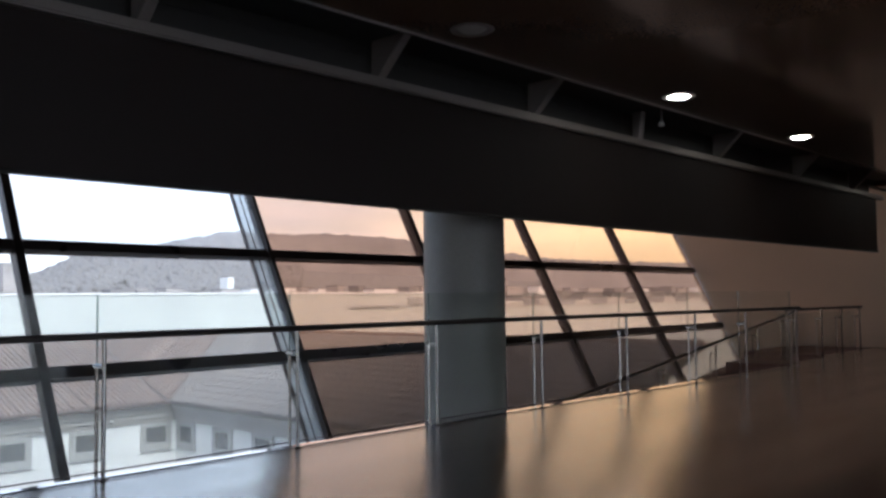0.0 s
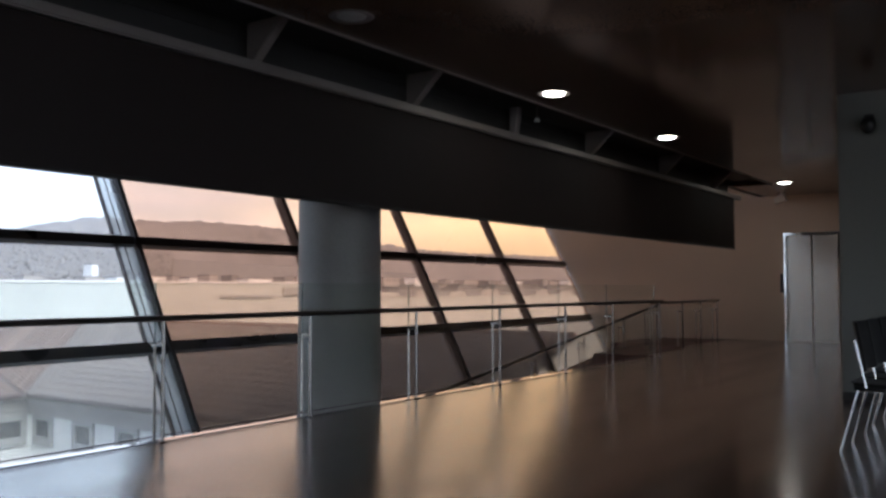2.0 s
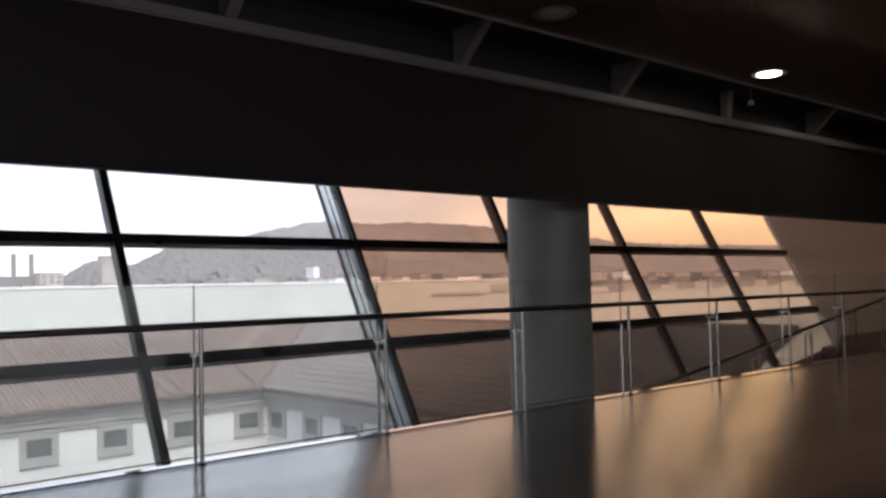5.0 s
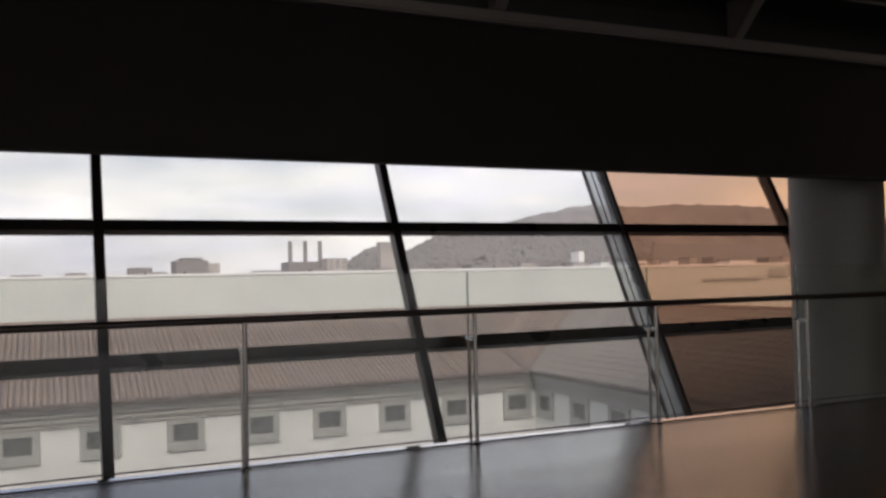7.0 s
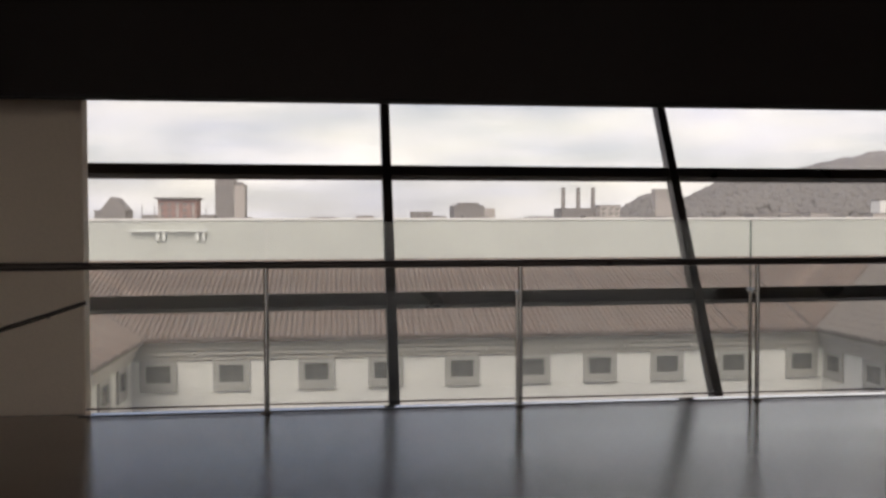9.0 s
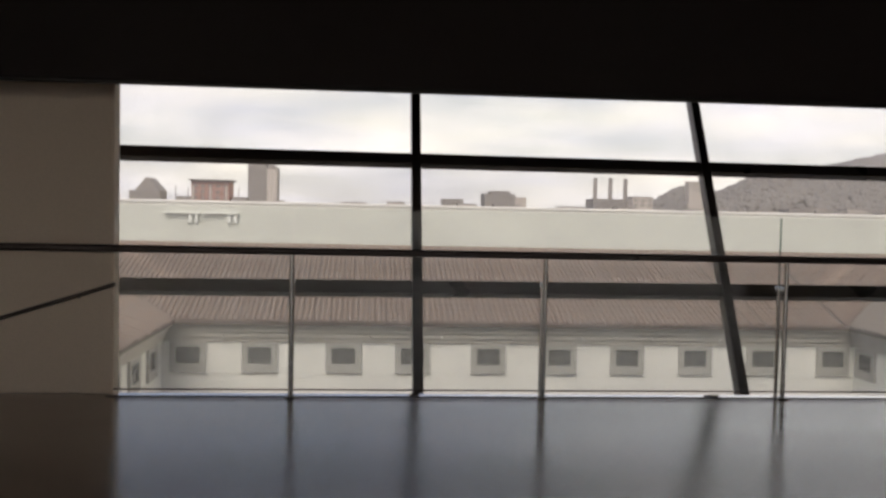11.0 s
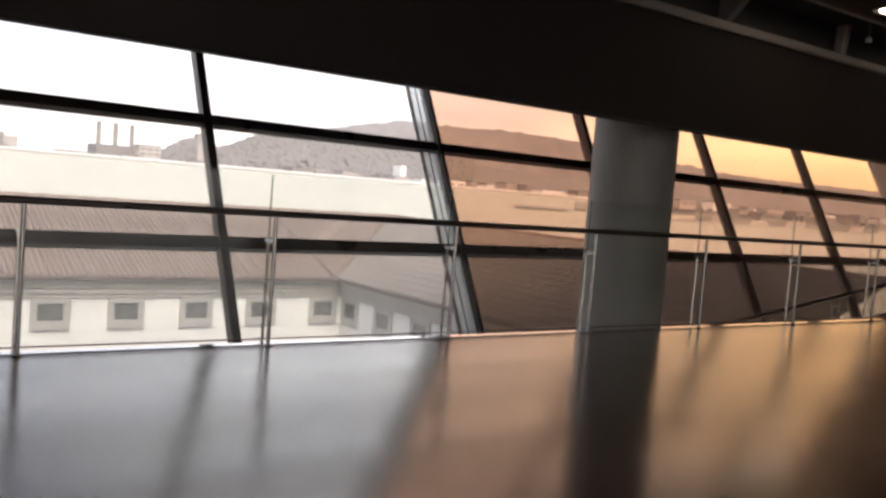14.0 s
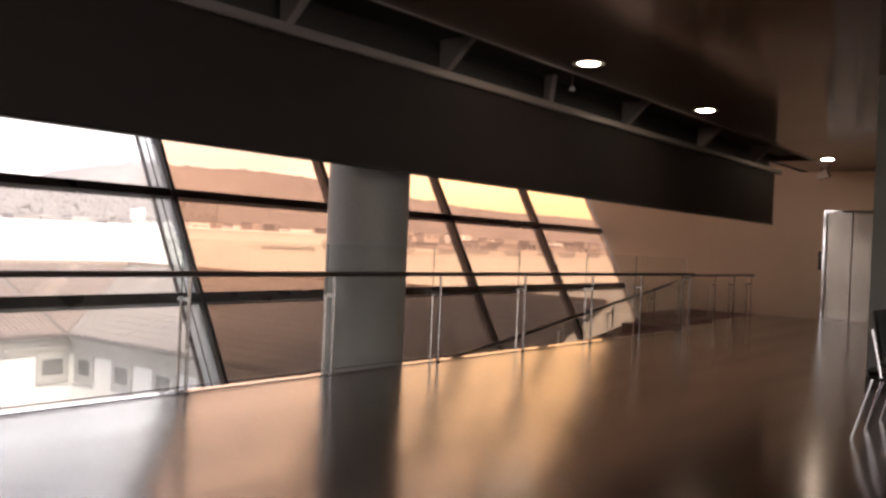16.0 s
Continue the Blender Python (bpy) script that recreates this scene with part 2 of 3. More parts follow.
CITY_RED = surface("far_red_masonry", (0.37, 0.23, 0.2), 0.9, grain=0.3, vary=0.12)
FAR_PANE = surface("far_window_pane", (0.2, 0.19, 0.185), 0.5, grain=2, vary=0.2)
LAMP_ON = lamp_glow("lit_lamp_face", (1.0, 0.86, 0.66), 15.0)
LAMP_OFF = surface("unlit_lamp_face", (0.5, 0.5, 0.48), 0.4)


# ---- mesh helpers ----
def box(bm, x0, x1, y0, y1, z0, z1, m=None):
    mm = Matrix.LocRotScale(((x0 + x1) / 2, (y0 + y1) / 2, (z0 + z1) / 2), None, (x1 - x0, y1 - y0, z1 - z0))
    return bmesh.ops.create_cube(bm, size=1.0, matrix=(m @ mm) if m else mm)["verts"]


def rod(bm, a, b, r0, r1=None, seg=12):
    a, b = Vector(a), Vector(b)
    m = Matrix.Translation((a + b) / 2) @ (b - a).to_track_quat("Z", "Y").to_matrix().to_4x4()
    return bmesh.ops.create_cone(bm, cap_ends=True, segments=seg, radius1=r0, radius2=r0 if r1 is None else r1, depth=(b - a).length, matrix=m)["verts"]


def soften(bm, width, segments=2):
    bmesh.ops.bevel(bm, geom=[e for e in bm.edges if len(e.link_faces) == 2 and e.calc_face_angle() > 0.6], offset=width, segments=segments, affect="EDGES", clamp_overlap=True)


def mesh_of(name, bm, material, smooth=False):
    me = bpy.data.meshes.new(name)
    bm.to_mesh(me)
    bm.free()
    me.materials.append(material)
    if smooth:
        for p in me.polygons:
            p.use_smooth = True
        me.set_sharp_from_angle(angle=radians(40))
    return me


def part(name, bm, material, parent, label="", smooth=False):
    ob = new(name, mesh_of(name, bm, material, smooth))
    ob.parent = parent
    if label:
        ob["label"] = label
    return ob


def thing(name, label, category, group="", kind="", at=(0, 0, 0)):
    ob = new(name)
    ob.location = at
    return tagged(ob, label, category, group, kind)


def solid(name, boxes, material, label, category, bevel=0.0, kind="structure"):
    bm = bmesh.new()
    for b in boxes:
        box(bm, *b)
    if bevel:
        soften(bm, bevel)
    return tagged(new(name, mesh_of(name, bm, material)), label, category, kind=kind)


# ---- the hall ----
EDGE, RAIL_Y, CEIL = 6.76, 6.70, 5.45
END_X, WEST_X, BACK_Y = 22.0, -11.0, -7.0
solid("floor", [(WEST_X, END_X, BACK_Y, EDGE, -0.35, 0.0), (15.95, 18.4, EDGE, 7.06, -0.35, 0.0), (18.4, END_X, EDGE, 7.36, -0.35, 0.0)], FLOOR_MAT, "dark brown polished floor with strong reflections", "floor")
LOW = 3.47
solid("ceiling", [(WEST_X - 0.3, END_X + 0.3, BACK_Y - 0.3, 5.62, LOW, LOW + 0.2), (19.5, END_X + 0.3, 5.62, 6.42, LOW, LOW + 0.2)], CEILING_MAT, "glossy dark brown ceiling with blurred reflections", "ceiling")
solid("ceiling_recess", [(WEST_X - 0.3, 19.5, 5.62, 6.42, LOW + 0.12, LOW + 0.2)], BLACK_PAINT, "black recess in the ceiling over the shade", "ceiling")
solid("ceiling_edge_trim", [(WEST_X - 0.3, 19.5, 5.585, 5.618, LOW - 0.022, LOW - 0.001)], BRACKET_GREY, "thin dull grey trim along the ceiling recess", "trim", 0.004)
solid("atrium_roof", [(WEST_X - 0.3, END_X + 0.3, 6.42, 13.9, CEIL, CEIL + 0.3)], BLACK_PAINT, "dark roof over the void along the glazing", "ceiling")
solid("wall_east", [(END_X, END_X + 0.3, BACK_Y, 4.78, -4, CEIL), (END_X, END_X + 0.3, 4.78, 6.03, 2.57, CEIL), (END_X, END_X + 0.3, 4.78, 6.03, -4, -0.002),
                    (END_X, END_X + 0.3, 6.03, 8.7, -3.44, CEIL), (END_X + 0.3, END_X + 2.3, 4.5, 6.3, -0.3, 3.0)], PLASTER, "plain warm grey plastered end wall", "wall")
solid("wall_south", [(WEST_X, END_X, BACK_Y - 0.3, BACK_Y, -0.35, 0.1), (WEST_X, END_X, BACK_Y - 0.3, BACK_Y, 3.35, CEIL), (WEST_X, -10.5, BACK_Y - 0.3, BACK_Y, 0.1, 3.35), (9.0, END_X, BACK_Y - 0.3, BACK_Y, 0.1, 3.35)], GREY_WALL, "plain grey back wall of the hall", "wall")
solid("wall_west", [(WEST_X - 0.3, WEST_X, BACK_Y, 10.0, -4, CEIL)], PLASTER, "plain plastered wall closing the hall", "wall")
solid("wall_north", [(WEST_X, -1.77, 6.83, 6.99, -4, CEIL)], PLASTER, "plastered wall beside the slanted glazing", "wall", 0.01)
# unseen slab, added to keep light from coming up through the void
solid("void_light_stop", [(WEST_X, END_X, -1.0, 10.0, -3.75, -3.45)], CONCRETE, "unseen grey slab added under the void to block light", "floor")
solid("wall_below", [(WEST_X, END_X, 5.9, 6.2, -3.45, -0.35)], PLASTER, "plain wall under the hall's floor edge", "wall")
# unseen window, added so that daylight fills the hall from behind
back_fill = thing("window_2", "unseen window added in the back wall to light the hall", "window", kind="structure")
for k in range(6):
    bm = bmesh.new()
    box(bm, -10.48 + 3.25 * k, -7.31 + 3.25 * k, BACK_Y - 0.16, BACK_Y - 0.14, 0.12, 3.33)
    part("pane", bm, CLEAR_PANE, back_fill)
    bm = bmesh.new()
    box(bm, -7.31 + 3.25 * k, -7.25 + 3.25 * k, BACK_Y - 0.2, BACK_Y - 0.1, 0.1, 3.35)
    part("window_frame", bm, DARK_ALU, back_fill)
solid("partition_wall", [(10.9, 11.25, BACK_Y, 2.62, 0.0, CEIL)], GREY_WALL, "grey painted partition wall behind the chairs", "wall", 0.008)
solid("partition_skirting", [(10.882, 10.9, BACK_Y, 2.62, 0.0, 0.09)], BLACK_PAINT, "dark skirting along the grey partition", "baseboard", 0.003)
solid("bulkhead", [(WEST_X, END_X, 6.42, 6.6, LOW, CEIL), (WEST_X, 19.1, 6.42, 6.6, 3.2, LOW)], BLACK_PAINT, "matt black upstand above the ceiling edge", "bulkhead", 0.01)
trim_bm = bmesh.new()
tv = [trim_bm.verts.new((x, y, z)) for x in (-1.765, 15.9) for y, z in ((6.698, 0.004), (6.772, 0.0055), (6.772, -0.33), (EDGE + 0.002, -0.33), (EDGE + 0.002, 0.001))]
for f in ((0, 1, 6, 5), (1, 2, 7, 6), (2, 3, 8, 7), (3, 4, 9, 8), (4, 0, 5, 9), (0, 4, 3, 2, 1), (5, 6, 7, 8, 9)):
    trim_bm.faces.new([tv[n] for n in f])
bmesh.ops.recalc_face_normals(trim_bm, faces=trim_bm.faces)
solid("floor_joint", [(-1.765, 15.9, 6.66, 6.696, 0.0005, 0.004)], BLACK_PAINT, "thin dark joint in front of the floor trim", "trim")
tagged(new("floor_edge_trim", mesh_of("floor_edge_trim", trim_bm, SATIN)), "bright satin aluminium trim along the floor edge", "trim", kind="structure")
solid("baseboard", [(END_X - 0.018, END_X, 6.12, 10.6, 0.0, 0.38), (END_X - 0.018, END_X, 2.8, 4.68, 0.0, 0.38)], PLASTER, "low plastered skirting panel along the end wall", "baseboard", 0.004)

# slanted glazing
LEAN, FOOT, SKEW = 0.524, 9.9, 0.043
BAYS = [-3.0, 0.545, 4.095, 7.737, 11.15, 14.676, 18.4, 21.97]
ROWS = [-2.44, -0.99, 0.46, 1.906, 3.362, 4.82]
lean_turn = Matrix.Rotation(-math.atan(LEAN), 4, "X")


def on_glass(x, z, out=0.0):
    """A place in the plane of the glazing, at height z."""
    return Vector((x + SKEW * LEAN * z, FOOT + LEAN * z + out, z))


def side_wall(name, x0, x1, y0, label):
    """A wall piece whose outer edge leans with the glazing."""
    bm = bmesh.new()
    q = [bm.verts.new((x, y, z)) for x in (x0, x1) for y, z in ((y0, -3.44), (FOOT - LEAN * 3.44 + SKEW * x + 0.1, -3.44), (FOOT + LEAN * CEIL + SKEW * x + 0.1, CEIL), (y0, CEIL))]
    bm.faces.new(q[:4])
    bm.faces.new(q[7:3:-1])
    for k in range(4):
        bm.faces.new((q[k], q[k + 4], q[(k + 1) % 4 + 4], q[(k + 1) % 4]))
    bmesh.ops.recalc_face_normals(bm, faces=bm.faces)
    return tagged(new(name, mesh_of(name, bm, PLASTER)), label, "wall", kind="structure")


side_wall("wall_east_return", END_X, END_X + 0.3, 8.7, "warm grey plastered wall meeting the slanted glazing")
side_wall("wall_west_return", -3.4, -3.1, 7.0, "plastered wall closing the glazing")
glazing = thing("window_1", "slanted glass curtain wall in dark aluminium framing", "window", kind="structure")
glazing.matrix_basis = Matrix.Translation((0, FOOT, 0)) @ Matrix.Rotation(math.atan(SKEW), 4, "Z") @ Matrix.Translation((0, -FOOT, 0))
for i, x in enumerate(BAYS[:-1]):
    bm = bmesh.new()
    a, b = on_glass(x, -3.4), on_glass(x, 5.45)
    frame_m = Matrix.Translation((a + b) / 2) @ lean_turn @ Matrix.Rotation(math.atan(SKEW * LEAN / math.hypot(1, LEAN)), 4, "Y")
    half = (b - a).length / 2
    wide = 0.054 if i != 3 else 0.03
    box(bm, -wide, wide, -0.1, 0.05, -half, half, frame_m)
    box(bm, -wide * 0.5, wide * 0.5, 0.052, 0.1, -half, half, frame_m)
    soften(bm, 0.006)
    part("mullion", bm, DARK_ALU, glazing)
    if i == 3:
        bm = bmesh.new()
        box(bm, -0.315, -0.035, -0.012, 0.012, -half, half, frame_m)
        part("glass_strip", bm, STRIP_PANE, glazing, "frosted grey glass strip")
        bm = bmesh.new()
        box(bm, -0.332, -0.317, -0.04, 0.03, -half, half, frame_m)
        box(bm, -0.2, -0.19, -0.03, -0.0125, -half, half, frame_m)
        part("glazing_bead", bm, DARK_ALU, glazing)
for z in ROWS:
    for x0, x1 in zip(BAYS, BAYS[1:]):
        bm = bmesh.new()
        m = Matrix.Translation(on_glass(0, z)) @ lean_turn
        deep = 0.069 if z > 1 else 0.076
        near_side = 0.0305 if x0 == BAYS[3] else 0.0545
        box(bm, x0 + near_side, x1 - 0.0545, -0.09, 0.04, -deep, deep, m)
        box(bm, x0 + near_side, x1 - 0.0545, 0.042, 0.08, -deep * 0.5, deep * 0.5, m)
        soften(bm, 0.006)
        part("transom", bm, DARK_ALU, glazing)
for z0, z1 in zip(ROWS, ROWS[1:]):
    for i, (x0, x1) in enumerate(zip(BAYS, BAYS[1:])):
        bm = bmesh.new()
        m = Matrix.Translation((on_glass(0, z0) + on_glass(0, z1)) / 2) @ lean_turn
        tall = (on_glass(0, z1) - on_glass(0, z0)).length / 2 - 0.04
        left = 0.01 if i == 3 else 0.03
        right = 0.325 if i == 2 else 0.0 if i == 6 else 0.03
        box(bm, x0 + left, x1 - right, -0.012, 0.012, -tall, tall, m)
        part("pane", bm, CLEAR_PANE if i < 3 else FILM_PANE if z0 > 0 else FILM_LOWER, glazing, "amber tinted film on glass" if i >= 3 else "")
solid("wall_under_window", [(WEST_X, END_X, 8.0, 9.6, -18, -3.76)], CONCRETE, "concrete wall below the slanted glazing", "wall")

# round column
bm = bmesh.new()
rod(bm, (0, 0, -3.45), (0, 0, 5.45), 0.475, seg=64)
column = tagged(new("column", mesh_of("column", bm, CONCRETE, True)), "grey round concrete column behind the glass railing", "column", kind="structure")
column.location = (7.79, 7.42, 0)

# ramp and landing
ramp_bm = bmesh.new()
RAMP_Y0, RAMP_Y1 = 8.15, 8.95
up = Vector((19.3, 0, 0.0))
down = Vector((4.0, 0, -2.04))
v = [ramp_bm.verts.new((p.x, y, p.z + d)) for p in (up, down) for y in (RAMP_Y0, RAMP_Y1) for d in (0.0, -0.22)]
for f in ((0, 2, 6, 4), (1, 5, 7, 3), (0, 4, 5, 1), (2, 3, 7, 6), (0, 1, 3, 2), (4, 6, 7, 5)):
    ramp_bm.faces.new([v[k] for k in f])
bmesh.ops.recalc_face_normals(ramp_bm, faces=ramp_bm.faces)
tagged(new("ramp", mesh_of("ramp", ramp_bm, RED_CARPET)), "red-brown ramp going down along the glazing", "ramp", kind="structure")
solid("landing", [(15.95, 18.4, 7.06, 8.12, -0.3, -0.006), (18.4, END_X - 0.02, 7.36, 8.12, -0.3, -0.006), (19.32, END_X - 0.02, 8.12, 9.3, -0.3, -0.006)], RED_CARPET, "red-brown landing at the top of the ramp", "landing")


# ---- glass railings ----
def stanchion(bm, x, y, base, top):
    """A round handrail post on a foot plate."""
    rod(bm, (x, y, base + 0.012), (x, y, base + top - 0.02), 0.0165, seg=14)
    rod(bm, (x, y, base), (x, y, base + 0.012), 0.042, 0.038, seg=16)


def railing(name, label, places, slope, posts_clear, top=1.02, reach=0.15, thick=0.026):
    """places: x of the posts, along one line at depth y with a base height for each."""
    rail = thing(name, label, "railing")
    (xa, y, za), (xb, _, zb) = places[0], places[-1]
    bm = bmesh.new()
    rod(bm, (xa - reach, y - 0.06, za + top - reach * slope), (xb + 0.15, y - 0.06, zb + top + 0.15 * slope), thick, seg=14)
    part("handrail", bm, DARK_ALU, rail, "dark round handrail", True)
    for n, (x, y, z) in enumerate(places):
        if posts_clear and n == 0:
            continue
        bm = bmesh.new()
        stanchion(bm, x, y - 0.06, z, top)
        part("post", bm, POST_STEEL, rail, "round brushed steel post", True)
        bm = bmesh.new()
        rod(bm, (x, y + 0.05, z), (x, y + 0.05, z + top * 0.8), 0.013, seg=12)
        rod(bm, (x, y - 0.06, z + top * 0.785), (x, y + 0.085, z + top * 0.785), 0.018, seg=10)
        part("glass_clamp", bm, STEEL, rail, "brushed steel glass clamp")
        if posts_clear and n > 2:
            bm = bmesh.new()
            box(bm, x - 0.005, x + 0.005, y + 0.045, y + 0.057, z + top * 0.8, z + 1.32)
            part("glass_edge", bm, GLASS_EDGE, rail, "grey-green glass panel edge")
    bm = bmesh.new()
    rod(bm, (xa, y + 0.051, za + 0.036), (xb, y + 0.051, zb + 0.036), 0.006, seg=8)
    part("bottom_rail", bm, DARK_ALU, rail, smooth=True)
    for (x0, y0, z0), (x1, y1, z1) in zip(places, places[1:]):
        bm = bmesh.new()
        high = 1.32 if posts_clear else top - 0.08
        q = [bm.verts.new((x, y0 + d, z + h)) for x, z in ((x0 + 0.006, z0), (x1 - 0.006, z1)) for d in (0.045, 0.057) for h in (0.05, high)]
        for f in ((0, 1, 5, 4), (2, 6, 7, 3), (1, 3, 7, 5), (0, 4, 6, 2), (0, 2, 3, 1), (4, 5, 7, 6)):
            bm.faces.new([q[k] for k in f])
        bmesh.ops.recalc_face_normals(bm, faces=bm.faces)
        part("glass_panel", bm, RAIL_GLASS, rail)
    return rail


POSTS = (-0.514, 1.262, 3.03, 4.755, 6.49, 8.23, 10.06, 11.92, 13.6, 15.65)
railing("glass_railing", "glass railing with dark handrail along the floor edge", [(-1.74, RAIL_Y, 0.0)] + [(x, RAIL_Y, 0.0) for x in POSTS], 0, True, reach=8.7)
landing_rail = railing("landing_railing", "glass railing with steel posts beside the landing", [(x, 7.4, 0.0) for x in (16.95, 18.75, 19.9, 21.05)], 0, False, 0.96, reach=0.02)
bm = bmesh.new()
rod(bm, (15.8, RAIL_Y - 0.06, 1.02), (16.95, 7.34, 0.962), 0.024, seg=14)
part("handrail", bm, DARK_ALU, landing_rail, "dark round handrail", True)
GRADE = 2.04 / 15.3
railing("ramp_railing", "low glass railing following the ramp", [(4.5 + 1.85 * k, 8.2, -(19.3 - 4.5 - 1.85 * k) * GRADE) for k in range(9)], GRADE, False, 0.87, thick=0.03)
stair_rail = thing("wall_handrail", "thin dark handrail slanting down the wall", "handrail")
bm = bmesh.new()
rod(bm, (-1.74, 6.78, 0.765), (-3.6, 6.78, 0.17), 0.014, seg=10)
part("bar", bm, DARK_ALU, stair_rail, smooth=True)
for x, z in ((-2.0, 0.682), (-3.4, 0.234)):
    bm = bmesh.new()
    rod(bm, (x, 6.78, z), (x, 6.832, z - 0.02), 0.007, seg=8)
    part("bracket", bm, DARK_ALU, stair_rail)

# ---- blackout shade ----
SHADE_Y, SHADE_LOW, SHADE_TOP = 6.3, 2.1, 3.2
shade = thing("blackout_shade", "black motorised blackout shade, partly lowered", "shade")
bm = bmesh.new()
n_cols = 120
for k in range(n_cols + 1):
    x = -9.8 + (19.1 + 9.8) * k / n_cols
    sway = 0.006 * math.sin(x * 1.7) + 0.004 * math.sin(x * 4.1 + 1)
    bm.verts.new((x, SHADE_Y + 0.0, SHADE_TOP))
    bm.verts.new((x, SHADE_Y + sway, SHADE_LOW))
bm.verts.ensure_lookup_table()
for k in range(n_cols):
    bm.faces.new([bm.verts[j] for j in (2 * k, 2 * k + 1, 2 * k + 3, 2 * k + 2)])
bmesh.ops.solidify(bm, geom=bm.faces[:], thickness=0.004)
part("fabric", bm, BLACK_FABRIC, shade)
bm = bmesh.new()
rod(bm, (-9.8, SHADE_Y, SHADE_LOW), (19.1, SHADE_Y, SHADE_LOW), 0.018, seg=10)
part("bottom_bar", bm, BLACK_PAINT, shade, smooth=True)
bm = bmesh.new()
box(bm, -9.9, 19.4, SHADE_Y - 0.07, SHADE_Y + 0.03, SHADE_TOP - 0.035, SHADE_TOP + 0.055)
soften(bm, 0.015)
part("cassette", bm, BRACKET_GREY, shade, "dull grey shade cassette")

for x in (-6.0, -3.8, -1.5, 0.8, 3.1, 5.4, 7.69, 9.85, 12.05, 14.96, 17.67):
    bm = bmesh.new()
    deep = 0.42 if x != 9.85 else 0.12
    q = [bm.verts.new((x + dx, y, z)) for dx in (-0.05, 0.05) for y, z in ((SHADE_Y - 0.07, SHADE_TOP + 0.056), (SHADE_Y + 0.03, SHADE_TOP + 0.056), (SHADE_Y + 0.03, LOW + 0.119), (SHADE_Y - deep, LOW + 0.119))]
    bm.faces.new(q[:4])
    bm.faces.new(q[7:3:-1])
    for n in range(4):
        bm.faces.new((q[n], q[n + 4], q[(n + 1) % 4 + 4], q[(n + 1) % 4]))
    bmesh.ops.recalc_face_normals(bm, faces=bm.faces)
    soften(bm, 0.008, 1)
    part("bracket", bm, BRACKET_GREY, shade, "grey tapered ceiling bracket")


# ---- recessed ceiling lamps ----
def downlight(on):
    s = thing("downlight", "lit round downlight set in the glossy ceiling" if on else "unlit round downlight set in the glossy ceiling", "lamp", "downlights along the shade")
    bm = bmesh.new()
    ring = 40
    prof = ((0.124, -0.004), (0.172, -0.012), (0.185, -0.001))
    vs = [[bm.verts.new((r * math.cos(2 * math.pi * j / ring), r * math.sin(2 * math.pi * j / ring), z)) for r, z in prof] for j in range(ring)]
    for j in range(ring):
        for n in range(2):
            bm.faces.new((vs[j][n], vs[j][n + 1], vs[(j + 1) % ring][n + 1], vs[(j + 1) % ring][n]))
    bmesh.ops.recalc_face_normals(bm, faces=bm.faces)
    part("trim_ring", bm, BRACKET_GREY, s, smooth=True)
    bm = bmesh.new()
    rod(bm, (0, 0, -0.014), (0, 0, -0.001), 0.1, 0.122, seg=32)
    part("diffuser", bm, LAMP_ON if on else LAMP_OFF, s, "glowing warm white diffuser" if on else "", True)
    return s


lit = downlight(True)
lit.location = (8.93, 5.21, LOW)
copy_thing(lit, pose(12.49, 5.247, LOW))
copy_thing(lit, pose(19.29, 5.306, LOW))
dim = downlight(False)
dim.location = (5.45, 5.2, LOW)

sprinkler = thing("sprinkler_head", "small pale sprinkler head hanging in the ceiling recess", "sprinkler", at=(9.95, 6.0, LOW + 0.12))
bm = bmesh.new()
rod(bm, (0, 0, -0.15), (0, 0, 0.0), 0.012, seg=10)
part("pipe", bm, BRACKET_GREY, sprinkler, smooth=True)
bm = bmesh.new()
rod(bm, (0, 0, -0.2), (0, 0, -0.15), 0.04, 0.03, seg=16)
part("head", bm, WHITE_TRIM, sprinkler, "pale round head", True)

# ---- lift door ----
lift = thing("lift_door", "closed two-leaf stainless steel lift door", "lift door", kind="structure")
for y0, y1 in ((4.84, 5.393), (5.417, 5.97)):
    bm = bmesh.new()
    box(bm, END_X + 0.06, END_X + 0.1, y0, y1, 0.0, 2.51)
    soften(bm, 0.004, 1)
    part("leaf", bm, LIFT_STEEL, lift)
bm = bmesh.new()
for b in ((END_X - 0.02, END_X + 0.14, 4.78, 4.838, 0.0, 2.57), (END_X - 0.02, END_X + 0.14, 5.972, 6.03, 0.0, 2.57), (END_X - 0.02, END_X + 0.14, 4.838, 5.972, 2.512, 2.57)):
    box(bm, *b)
soften(bm, 0.004, 1)
part("portal_frame", bm, SATIN, lift, "pale aluminium portal frame")
bm = bmesh.new()
box(bm, END_X - 0.03, END_X - 0.002, 6.04, 6.11, 1.15, 1.6)
soften(bm, 0.004, 1)
part("call_panel", bm, RUBBER, lift, "dark call panel")


# ---- small fittings near the lift and on the partition ----
flood = thing("spotlight", "small pale spotlight hung under the dark ceiling", "lamp", at=(21.45, 5.98, LOW))
bm = bmesh.new()
rod(bm, (0, 0, -0.012), (0, 0, -0.0005), 0.05, seg=20)
rod(bm, (0, 0, -0.05), (0, 0, -0.012), 0.014, seg=12)
part("mount", bm, BRACKET_GREY, flood)
bm = bmesh.new()
tilt = Matrix.Translation((0, 0, -0.15)) @ Matrix.Rotation(radians(-24), 4, "X")
for w in box(bm, -0.09, 0.09, -0.17, 0.15, -0.105, 0.105, tilt):
    if (tilt.inverted() @ w.co).y > 0:
        w.co = Vector((0, 0, -0.15)) + (w.co - Vector((0, 0, -0.15))) * 0.62
soften(bm, 0.012)
